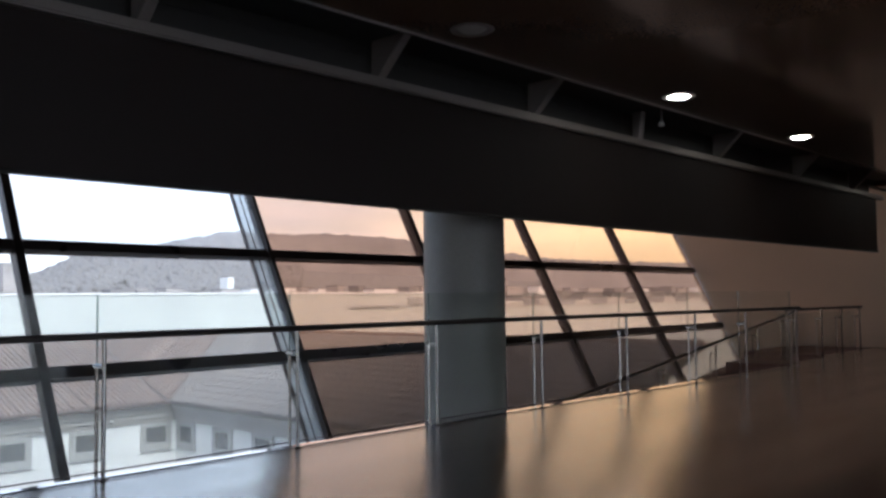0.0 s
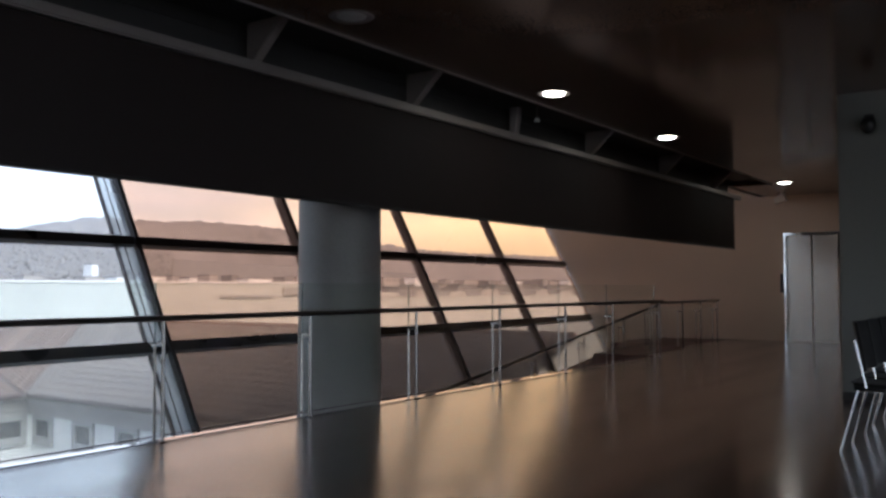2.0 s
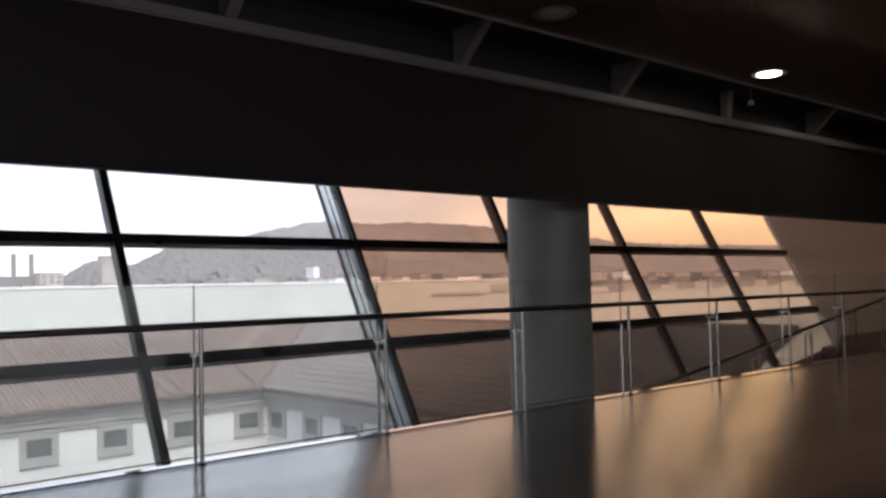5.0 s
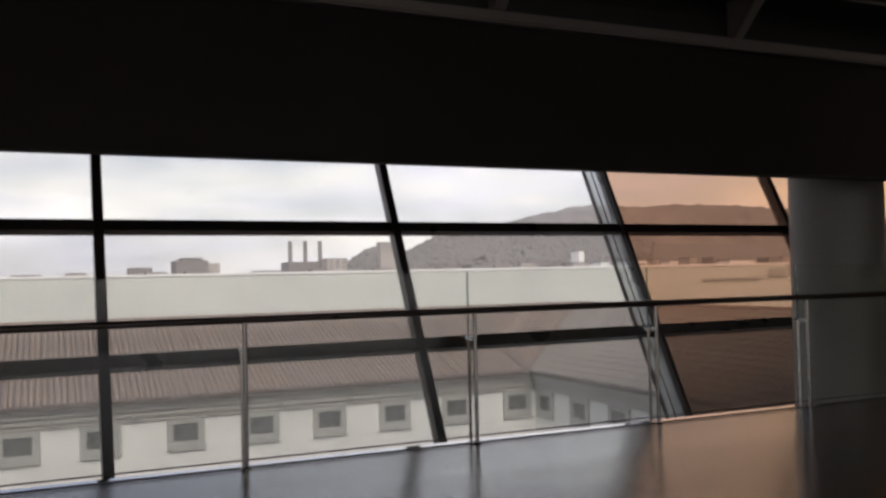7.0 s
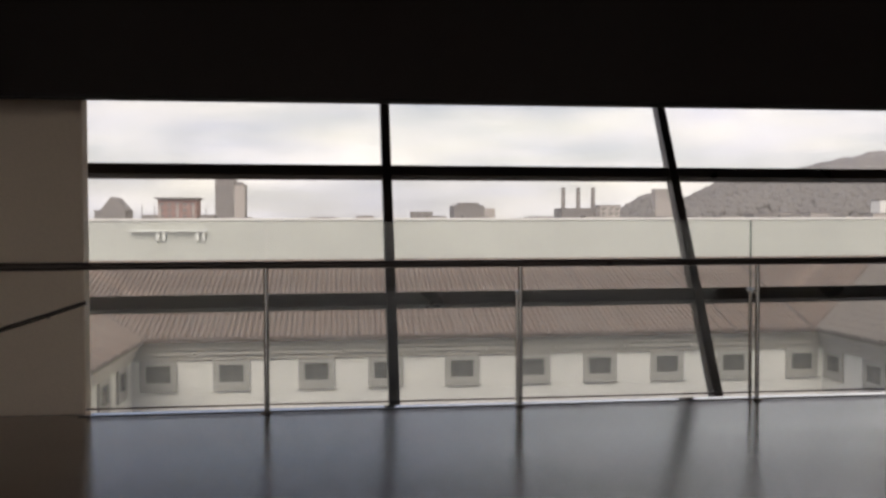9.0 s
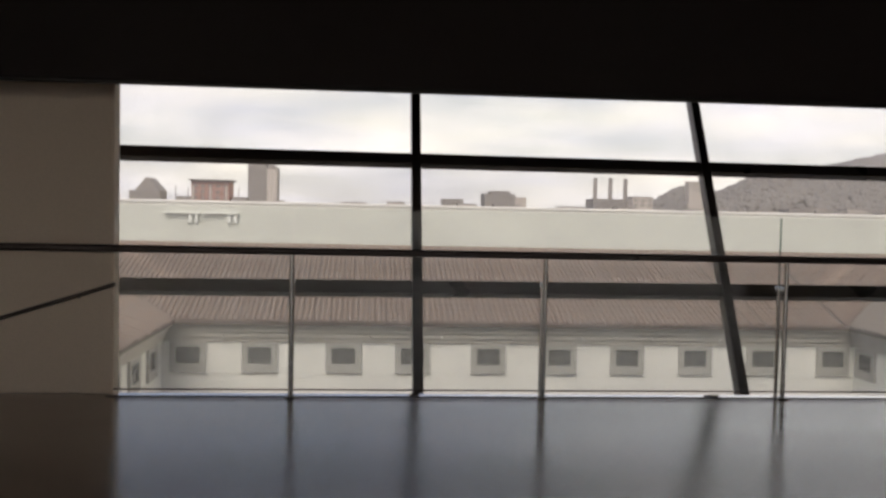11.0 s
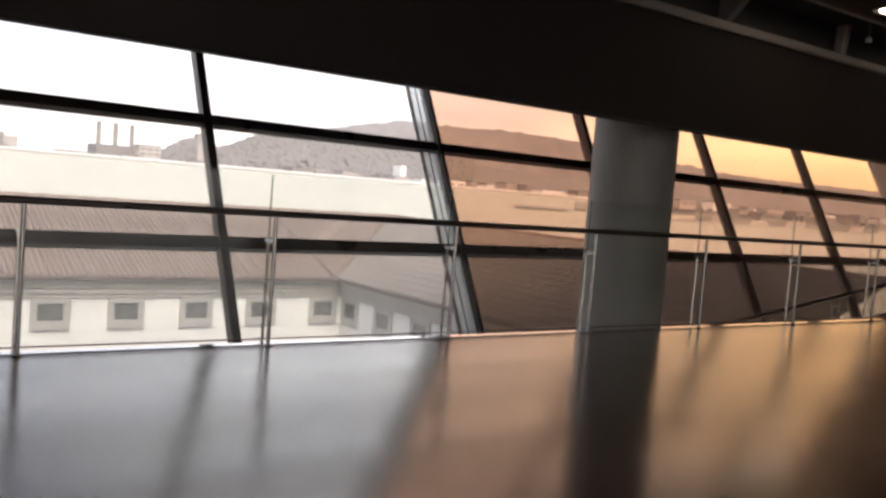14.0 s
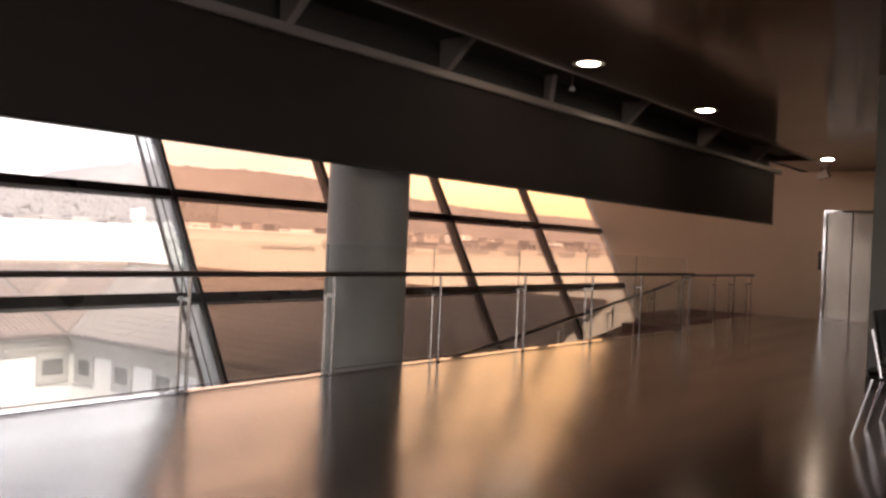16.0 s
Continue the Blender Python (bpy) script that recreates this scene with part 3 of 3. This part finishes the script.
part("head", bm, WHITE_TRIM, flood)
eye_cam = thing("dome_camera", "small black dome camera fixed to the grey partition", "camera", at=(10.9, 2.28, 3.08))
bm = bmesh.new()
box(bm, -0.05, -0.001, -0.05, 0.05, -0.02, 0.12)
soften(bm, 0.008)
part("bracket", bm, BLACK_PAINT, eye_cam)
bm = bmesh.new()
bmesh.ops.create_uvsphere(bm, u_segments=24, v_segments=14, radius=0.085, matrix=Matrix.Translation((-0.1, 0, -0.01)) @ Matrix.Diagonal((1, 1, 1.15, 1)))
part("dome", bm, RUBBER, eye_cam, "shiny black dome", True)

# ---- chairs ----
def chair():
    c = thing("chair", "black plastic chair with chrome tube legs", "chair", "row of black chairs")
    bm = bmesh.new()
    box(bm, -0.23, 0.23, -0.24, 0.22, 0.47, 0.525)
    soften(bm, 0.022, 3)
    for w in bm.verts:
        w.co.z += 0.05 * (w.co.x / 0.23) ** 2 * 0.5 - 0.02 * (1 - (w.co.y / 0.24) ** 2) + (0.03 if w.co.y > 0.2 else 0) - (0.02 if w.co.y < -0.2 else 0)
    part("seat", bm, RUBBER, c, smooth=True)
    bm = bmesh.new()
    box(bm, -0.22, 0.22, 0.0, 0.022, 0.63, 1.0)
    bmesh.ops.subdivide_edges(bm, edges=bm.edges[:], cuts=5, use_grid_fill=True)
    for w in bm.verts:
        up_by = (w.co.z - 0.5) / 0.5
        w.co.y += 0.12 + 0.09 * up_by - 0.04 * (w.co.x / 0.22) ** 2
        w.co.x *= 1.0 - 0.12 * up_by
    part("backrest", bm, RUBBER, c, smooth=True)
    for sx in (-1, 1):
        bm = bmesh.new()
        rod(bm, (sx * 0.228, 0.11, 0.5), (sx * 0.224, 0.185, 0.86), 0.01, seg=10)
        part("back_tube", bm, CHROME, c, smooth=True)
        for y, f in ((-0.19, -0.26), (0.17, 0.3)):
            bm = bmesh.new()
            rod(bm, (sx * 0.19, y, 0.49), (sx * 0.23, f, 0.0), 0.01, seg=10)
            part("leg", bm, CHROME, c, smooth=True)
        bm = bmesh.new()
        rod(bm, (sx * 0.195, -0.19, 0.482), (sx * 0.195, 0.17, 0.482), 0.01, seg=8)
        part("side_tube", bm, CHROME, c, smooth=True)
    return c


first = chair()
first.location = (7.66, 1.67, 0)
for k in range(1, 4):
    copy_thing(first, pose(7.66 + 0.56 * k, 1.67 + 0.012 * k, 0, 0, 0, (-1) ** k * 2))

# ---- outside: courtyard building ----
GROUND_Z = -18.0
ground_bm = bmesh.new()
g = [ground_bm.verts.new(p) for p in ((-4500, -600, GROUND_Z), (4500, -600, GROUND_Z), (4500, 4500, GROUND_Z), (-4500, 4500, GROUND_Z))]
ground_bm.faces.new(g)
tagged(new("ground", mesh_of("ground", ground_bm, GROUND_MAT)), "grey-brown city ground reaching the horizon", "ground", kind="structure")

WALL_Y, EAST_W, WEST_W = 30.0, 17.04, -6.73
EAVE = -2.32
house = thing("courtyard_building", "whitewashed old building with stone window surrounds and clay tile roof", "building")
bm = bmesh.new()
box(bm, WEST_W - 8, EAST_W + 8, WALL_Y, WALL_Y + 0.6, GROUND_Z, -2.9)
box(bm, EAST_W, EAST_W + 0.6, 12.0, WALL_Y, GROUND_Z, -2.9)
box(bm, WEST_W - 0.6, WEST_W, 12.0, WALL_Y, GROUND_Z, -2.9)
part("wall", bm, WHITEWASH, house)
for k, (z0, z1, out) in enumerate(((-3.06, -2.9, 0.08), (-2.898, -2.7, 0.17), (-2.698, -2.53, 0.28), (-2.528, -2.36, 0.42))):
    bm = bmesh.new()
    box(bm, WEST_W + out, EAST_W - out, WALL_Y - out, WALL_Y + 0.3, z0, z1)
    box(bm, EAST_W - out, EAST_W + 0.3, 12.0, WALL_Y + 0.3, z0, z1)
    box(bm, WEST_W - 0.3, WEST_W + out, 12.0, WALL_Y + 0.3, z0, z1)
    soften(bm, 0.03, 2)
    part("cornice", bm, STONE, house, "grey moulded stone cornice")


def house_window(x, y, turn):
    """A small square window: stone surround standing proud, deep reveal, pane with bars."""
    w = new("window")
    w.parent, w.matrix_local = house, pose(x, y, -3.5, 0, 0, turn)
    bm = bmesh.new()
    for b in ((-0.59, -0.39, -0.08, 0.02, -0.58, 0.44), (0.39, 0.59, -0.08, 0.02, -0.58, 0.44), (-0.39, 0.39, -0.08, 0.02, 0.28, 0.44), (-0.39, 0.39, -0.08, 0.02, -0.58, -0.28)):
        box(bm, *b)
    part("surround", bm, SURROUND, w)
    bm = bmesh.new()
    box(bm, -0.39, 0.39, -0.03, -0.006, -0.28, 0.28)
    part("pane", bm, DARK_PANE, w)
    return w


for x in (-5.87, -3.54, -0.78, 1.53, 4.1, 6.55, 8.9, 11.3, 13.72, 16.25):
    house_window(x, WALL_Y, 0)
for k in range(5):
    house_window(EAST_W, 29.2 - 2.35 * k, -90)
for k in range(4):
    house_window(WEST_W, 28.6 - 2.1 * k, 90)
for k in range(10):
    bm = bmesh.new()
    x = -4.7 + 2.4 * k
    rod(bm, (x, WALL_Y - 0.17, -2.82), (x, WALL_Y - 0.36, -2.88), 0.045, seg=8)
    part("waterspout", bm, SURROUND, house)

# tile roofs: one column of barrel tiles, repeated side by side
PITCH = 0.35
RUN = 6.3


def tile_column(length, material):
    bm = bmesh.new()
    steps = int(length / 0.42)
    for s in range(steps):
        y0, y1 = s * 0.42, s * 0.42 + 0.46
        ring0, ring1 = [], []
        for j in range(7):
            ang = math.pi * j / 6
            lift0 = 0.012
            ring0.append(bm.verts.new((0.078 * math.cos(ang), y0, 0.07 * math.sin(ang) + lift0 + y0 * PITCH)))
            ring1.append(bm.verts.new((0.07 * math.cos(ang), y1, 0.062 * math.sin(ang) + y1 * PITCH)))
        for j in range(6):
            bm.faces.new((ring0[j], ring0[j + 1], ring1[j + 1], ring1[j]))
        bm.faces.new(ring0)
    return mesh_of("tile_column", bm, material, True)


def roof(label, x0, x1, corner, turn, hips, material=TILE):
    """A pitched roof plane along local x, rising along local y, with columns of tiles."""
    r = new("roof")
    r.parent, r.matrix_local = house, pose(*corner, 0, 0, turn)
    r["label"] = label
    bm = bmesh.new()
    a = [bm.verts.new(p) for p in ((x0, 0, 0), (x1, 0, 0), (x1 + hips[1] * RUN, RUN, RUN * PITCH), (x0 - hips[0] * RUN, RUN, RUN * PITCH))]
    c = [bm.verts.new(w.co - Vector((0, 0, 0.1))) for w in a]
    bm.faces.new(a)
    bm.faces.new(c[::-1])
    for j in range(4):
        bm.faces.new((a[j], c[j], c[(j + 1) % 4], a[(j + 1) % 4]))
    bmesh.ops.recalc_face_normals(bm, faces=bm.faces)
    part("roof_bed", bm, ROOF_BED if material is TILE else SHADED_TILE, r)
    full = tile_column(RUN, material)
    count = int((x1 - x0) / 0.185)
    for k in range(count):
        t = new("tile_column", full)
        t.parent = r
        t.location = (x0 + 0.095 + k * 0.185 + random.uniform(-0.012, 0.012), random.uniform(-0.09, 0.05), 0.01 + random.uniform(-0.008, 0.008))
        t.rotation_euler = (0, 0, random.uniform(-0.004, 0.004))
    bm = bmesh.new()
    rod(bm, (x0 - hips[0] * RUN, RUN, RUN * PITCH), (x1 + hips[1] * RUN, RUN, RUN * PITCH), 0.14, seg=10)
    part("ridge", bm, TILE, r, smooth=True)
    # short columns that fill the hip on either side
    for side, hip in ((-1, hips[0]), (1, hips[1])):
        for k in range(int(hip * RUN / 0.185)):
            start = (k + 0.5) * 0.185
            if RUN - start < 0.5:
                continue
            t = new("tile_column", tile_column(RUN - start, material))
            t.parent = r
            t.location = ((x0 if side < 0 else x1) + side * start, start, 0.01 + start * PITCH)
    return r


roof("weathered clay tile roof with pale ribs", WEST_W + 0.52, EAST_W - 0.52, (0, WALL_Y - 0.52, EAVE), 0, (1, 1))
# this wing's tiles carry its weaker light in their colour
roof("weathered tile roof over the wing, shade put into its colour", -(WALL_Y - 0.52), -12.0, (EAST_W - 0.52, 0, EAVE), -90, (1, 0), SHADED_TILE)
roof("weathered clay tile roof over the wing", 12.0, WALL_Y - 0.52, (WEST_W + 0.52, 0, EAVE), 90, (0, 1))

# ---- long pale building behind it ----
pale = thing("pale_long_building", "long pale plain building with a flat roof", "building")
bm = bmesh.new()
box(bm, -26.0, 71.0, 70.0, 110.0, GROUND_Z, 1.85)
part("wall", bm, PALE_PANEL, pale)
bm = bmesh.new()
box(bm, -26.1, 71.1, 69.9, 70.25, 1.85, 2.0)
part("coping", bm, WHITEWASH, pale, "pale coping along the roof edge")
bm = bmesh.new()
box(bm, 71.0, 155.0, 73.0, 108.0, GROUND_Z, 0.1)
part("annex_wall", bm, PALE_PANEL, pale)
bm = bmesh.new()
box(bm, 71.12, 155.1, 72.9, 73.2, 0.1, 0.24)
part("annex_coping", bm, STONE, pale, "grey coping of the lower annex")
for k in range(9):
    bm = bmesh.new()
    x = 73.0 + 8.6 * k
    box(bm, x, x + 3.0 + (k % 3), 75.0, 79.0, 0.1, 0.75 + 0.35 * (k % 2))
    soften(bm, 0.05, 1)
    part("roof_hut", bm, CITY_PALE if k % 2 else STONE, pale, "low service hut on the flat roof")
for k in range(7):
    bm = bmesh.new()
    x = -14.0 + 12.0 * k
    box(bm, x - 0.012, x + 0.012, 69.985, 70.0, -6.0, 1.85)
    part("joint", bm, STONE, pale)
for x0, x1, z0, z1 in ((59.6, 67.0, 0.35, 0.62), (68.2, 70.6, 0.55, 1.4)):
    bm = bmesh.new()
    box(bm, x0, x1, 69.8, 69.98, z0, z1)
    soften(bm, 0.02, 1)
    part("louvre", bm, SURROUND, pale, "grey louvred opening in the pale facade")
for x in (-14.4, -11.45):
    bm = bmesh.new()
    box(bm, x - 1.4, x + 1.4, 69.6, 69.97, 0.95, 1.1)
    box(bm, x + 0.5, x + 0.8, 69.7, 69.97, 0.3, 0.95)
    box(bm, x + 1.0, x + 1.25, 69.7, 69.97, 0.3, 0.95)
    soften(bm, 0.02, 1)
    part("vent_hood", bm, WHITE_TRIM, pale, "white metal vent hood")


# ---- far city ----
def at_far(slope, dist):
    return 0.05 + slope * dist


def block(name, label, material, s0, s1, top, dist, deep=20.0, storeys=0, bays=0):
    """A far building from slope s0 to s1 across the view; top is its height's slope."""
    b = thing(name, label, "building", "far city buildings")
    x0, x1, zt = at_far(s0, dist), at_far(s1, dist), 1.3 + top * dist
    bm = bmesh.new()
    box(bm, x0, x1, dist, dist + deep, GROUND_Z, zt)
    part("wall", bm, material, b)
    bm = bmesh.new()
    box(bm, x0 - 0.3, x1 + 0.3, dist - 0.3, dist + deep + 0.3, zt, zt + 0.006 * dist * 0.12 + 0.4)
    part("roof", bm, CITY_DARK, b)
    for i in range(storeys):
        for j in range(bays):
            bm = bmesh.new()
            wx, wz = (x1 - x0) / bays, min(4.0, (zt - 8) / max(1, storeys))
            cx, cz = x0 + (j + 0.5) * wx, zt - 2.5 - i * wz
            box(bm, cx - wx * 0.28, cx + wx * 0.28, dist - 0.12, dist - 0.02, cz - wz * 0.3, cz + wz * 0.2)
            part("window", bm, FAR_PANE, b)
    return b


tower = block("tower_building", "tall hazy grey tower block with stepped top", CITY_DARK, -0.1358, -0.1038, 0.047, 900, 26, 9, 6)
bm = bmesh.new()
box(bm, at_far(-0.1358, 900), at_far(-0.1153, 900), 900.5, 925, 1.3 + 0.047 * 900 + 1.2, 1.3 + 0.0545 * 900)
box(bm, at_far(-0.1134, 900), at_far(-0.1067, 900), 901, 920, 1.3 + 0.047 * 900 + 1.2, 1.3 + 0.051 * 900)
part("crown", bm, CITY_DARK, tower)
bm = bmesh.new()
box(bm, at_far(-0.1148, 900), at_far(-0.1034, 900), 898.6, 899.7, GROUND_Z, 1.3 + 0.0465 * 900)
part("pale_front", bm, CITY_PALE, tower, "paler front half of the tower")
red = block("red_building", "reddish block with pale piers and corner masts", CITY_RED, -0.1974, -0.1563, 0.0305, 600, 20, 3, 5)
for s in (-0.1955, -0.1764, -0.1592):
    bm = bmesh.new()
    x = at_far(s, 600)
    box(bm, x - 0.7, x + 0.7, 599.4, 599.9, GROUND_Z, 1.3 + 0.026 * 600)
    part("pier", bm, CITY_PALE, red)
bm = bmesh.new()
box(bm, at_far(-0.2007, 600), at_far(-0.1530, 600), 597.5, 621, 1.3 + 0.0305 * 600 + 0.9, 1.3 + 0.0305 * 600 + 1.7)
part("roof_slab", bm, CITY_DARK, red, "overhanging roof slab")
for a, b in ((-0.2149, -0.1954), (-0.1533, -0.1376)):
    bm = bmesh.new()
    box(bm, at_far(a, 600), at_far(b, 600), 602, 616, GROUND_Z, 1.3 + 0.0145 * 600)
    part("low_wing", bm, CITY_DARK, red)
for s, top in ((-0.2149, 0.026), (-0.2016, 0.024), (-0.1462, 0.024), (-0.1859, 0.027)):
    bm = bmesh.new()
    x = at_far(s, 590)
    rod(bm, (x, 592, GROUND_Z), (x, 592, 1.3 + top * 590), 0.5, 0.3, 8)
    part("mast", bm, CITY_DARK, red)
gable = block("gabled_building", "dark building with a steep pointed roof", CITY_DARK, -0.2645, -0.2318, 0.018, 500, 18, 1, 4)
bm = bmesh.new()
box(bm, at_far(-0.2585, 500), at_far(-0.2318, 500), 500, 518, 1.3 + 0.0185 * 500 + 0.6, 1.3 + 0.034 * 500)
for w in bm.verts:
    if w.co.z > 15:
        w.co.x = at_far(-0.2455, 500) + (w.co.x - at_far(-0.2455, 500)) * 0.12
part("steep_roof", bm, CITY_DARK, gable)
block("low_block", "low dark housing block among trees", CITY_DARK, 0.0821, 0.1059, 0.0165, 700, 16, 1, 5)
hall = block("market_hall", "broad hazy brown hall with a raised middle", CITY_DARK, 0.1308, 0.1652, 0.0235, 700, 30, 2, 9)
bm = bmesh.new()
box(bm, at_far(0.1365, 700), at_far(0.1613, 700), 703, 722, 1.3 + 0.0235 * 700 + 0.9, 1.3 + 0.0282 * 700)
soften(bm, 1.0, 2)
part("raised_roof", bm, CITY_DARK, hall)
bm = bmesh.new()
box(bm, at_far(0.1653, 700), at_far(0.1785, 700), 701, 718, GROUND_Z, 1.3 + 0.0215 * 700)
part("side_wing", bm, CITY_PALE, hall, "pale side wing")
plant = block("power_station", "old power station with three tall chimneys", CITY_DARK, 0.2565, 0.2965, 0.0205, 800, 30, 2, 8)
for s in (0.2591, 0.2769, 0.2946):
    bm = bmesh.new()
    x = at_far(s, 800)
    rod(bm, (x, 803, GROUND_Z), (x, 803, 1.3 + 0.0455 * 800), 2.4, 1.8, 16)
    rod(bm, (x, 803, 1.3 + 0.0435 * 800), (x, 803, 1.3 + 0.0447 * 800), 2.2, 2.2, 16)
    part("chimney", bm, CITY_DARK, plant, "tall slim chimney", True)
block("pale_tower_house", "small pale house beside the power station", CITY_PALE, 0.3025, 0.3265, 0.024, 780, 16, 2, 3)
block("pale_hotel", "pale block on the wooded slope", CITY_PALE, 0.369, 0.389, 0.043, 1150, 16, 3, 5)
block("white_block", "narrow white tower block", WHITEWASH, 0.6505, 0.6590, 0.0305, 640, 12, 0, 0)
rng = random.Random(7)
for k in range(70):
    s = (-0.1 + 0.065 * k + rng.uniform(-0.02, 0.02)) if k < 8 else 0.455 + 1.6 * (k - 8) / 61 + rng.uniform(-0.012, 0.012)
    wide = rng.uniform(0.006, 0.03) * (1 + 0.6 * s if s > 0 else 1)
    block("town_house", "small hazy town house on the skyline", rng.choice((CITY_PALE, CITY_PALE, CITY_DARK, WHITEWASH)), s, s + wide,
          0.0106 + rng.uniform(0.0, 0.0015 if s < 0.4 else 0.005) + (rng.uniform(0, 0.006) if s > 0.7 else 0), 520 + rng.uniform(0, 160), 14, 1, rng.randint(2, 4))


# nearer roofs beyond the end of the long pale building
for k in range(46):
    s = 0.995 + 1.15 * k / 45 + rng.uniform(-0.012, 0.012)
    block("city_house", "hazy flat-roofed town house beyond the courtyard", rng.choice((CITY_PALE, CITY_DARK, CITY_PALE)), s, s + rng.uniform(0.03, 0.07),
          rng.uniform(-0.016, 0.01), rng.uniform(200, 420), 12, 2, rng.randint(2, 4))


# ---- hills ----
def hill(name, label, s0, s1, dist, height, deep, seed, cols=220, rough=1.0, cover=HILL_MAT):
    """A wooded ridge: a strip of ground that rises from the city to its crest and falls behind it."""
    bm = bmesh.new()
    rows = 14
    grid = []
    for i in range(cols + 1):
        s = s0 + (s1 - s0) * i / cols
        line = []
        for j in range(rows + 1):
            f = j / rows
            d = dist + deep * f
            crest = height(s) * (dist + 0.74 * deep)
            bumps = noise.noise(Vector((s * 60 + seed, f * 9, seed))) * 0.05 + noise.noise(Vector((s * 240, f * 30, seed))) * 0.022 * rough
            z = GROUND_Z + (crest - GROUND_Z + 1.3) * math.sin(min(1.0, f * 1.35) * math.pi / 2) * (1 + bumps * min(1, f * 3))
            line.append(bm.verts.new((at_far(s, d if f < 0.75 else dist + deep * 0.75), d, z)))
        grid.append(line)
    for i in range(cols):
        for j in range(rows):
            bm.faces.new((grid[i][j], grid[i + 1][j], grid[i + 1][j + 1], grid[i][j + 1]))
    return tagged(new(name, mesh_of(name, bm, cover, True)), label, "hill", kind="structure")


def bump(s, c, w):
    return math.exp(-((s - c) / w) ** 2)


def far_height(s):
    rise = 1 / (1 + math.exp(-(s - 0.49) / 0.03))
    return rise * (0.067 + 0.028 * bump(s, 0.895, 0.34) + 0.006 * bump(s, 0.665, 0.05) + 0.012 * max(0.0, s - 1.2))


def near_height(s):
    def step(c, w):
        return 1 / (1 + math.exp(-(s - c) / w))
    woods = 0.021 * step(0.3235, 0.008) + 0.009 * bump(s, 0.36, 0.014) + 0.023 * step(0.4265, 0.016) + 0.007 * bump(s, 0.455, 0.03)
    return woods * (1.0 if s < 0.585 else max(0.3, 1 - (s - 0.585) * 0.5))


hill("hill", "hazy wooded hill behind the city", 0.335, 2.35, 1700, far_height, 300, 3.0)
hill("wooded_slope", "dark wooded slope at the edge of the city", 0.305, 1.335, 1100, near_height, 200, 11.0, 420, 1.5, WOODS_MAT)


def woods(count, seed):
    """Ragged tree crowns crowding the near slope."""
    rnd = random.Random(seed)
    ball = bmesh.new()
    bmesh.ops.create_icosphere(ball, subdivisions=2, radius=1.0)
    ball.verts.ensure_lookup_table()
    shape = [w.co.copy() for w in ball.verts]
    sides = [[w.index for w in f.verts] for f in ball.faces]
    ball.free()
    verts, faces = [], []
    for k in range(count):
        s = 0.318 + 0.45 * rnd.random()
        f = 0.75 - 0.68 * rnd.random() ** 1.4
        d = 1100 + 200 * f
        crest = near_height(s) * (1100 + 0.74 * 200)
        z = GROUND_Z + (crest - GROUND_Z + 1.3) * math.sin(min(1.0, f * 1.35) * math.pi / 2)
        wide, tall = rnd.uniform(3.5, 8.0), rnd.uniform(3.0, 8.0)
        base, spot = len(verts), Vector((at_far(s, d), d, z + tall * 0.4))
        for co in shape:
            ragged = 1 + 0.45 * noise.noise(co * 1.9 + Vector((k * 3.1, 0, seed))) + 0.3 * noise.noise(co * 5 + Vector((0, k * 1.7, 0)))
            verts.append(spot + Vector((co.x * wide, co.y * wide, co.z * tall)) * ragged)
        faces.extend([[base + n for n in side] for side in sides])
    me = bpy.data.meshes.new("woodland")
    me.from_pydata(verts, [], faces)
    me.materials.append(WOODS_MAT)
    me.polygons.foreach_set("use_smooth", [True] * len(me.polygons))
    return tagged(new("woodland", me), "hazy dark trees crowding the slope behind the city", "trees", kind="stuff")


woods(3600, 5)
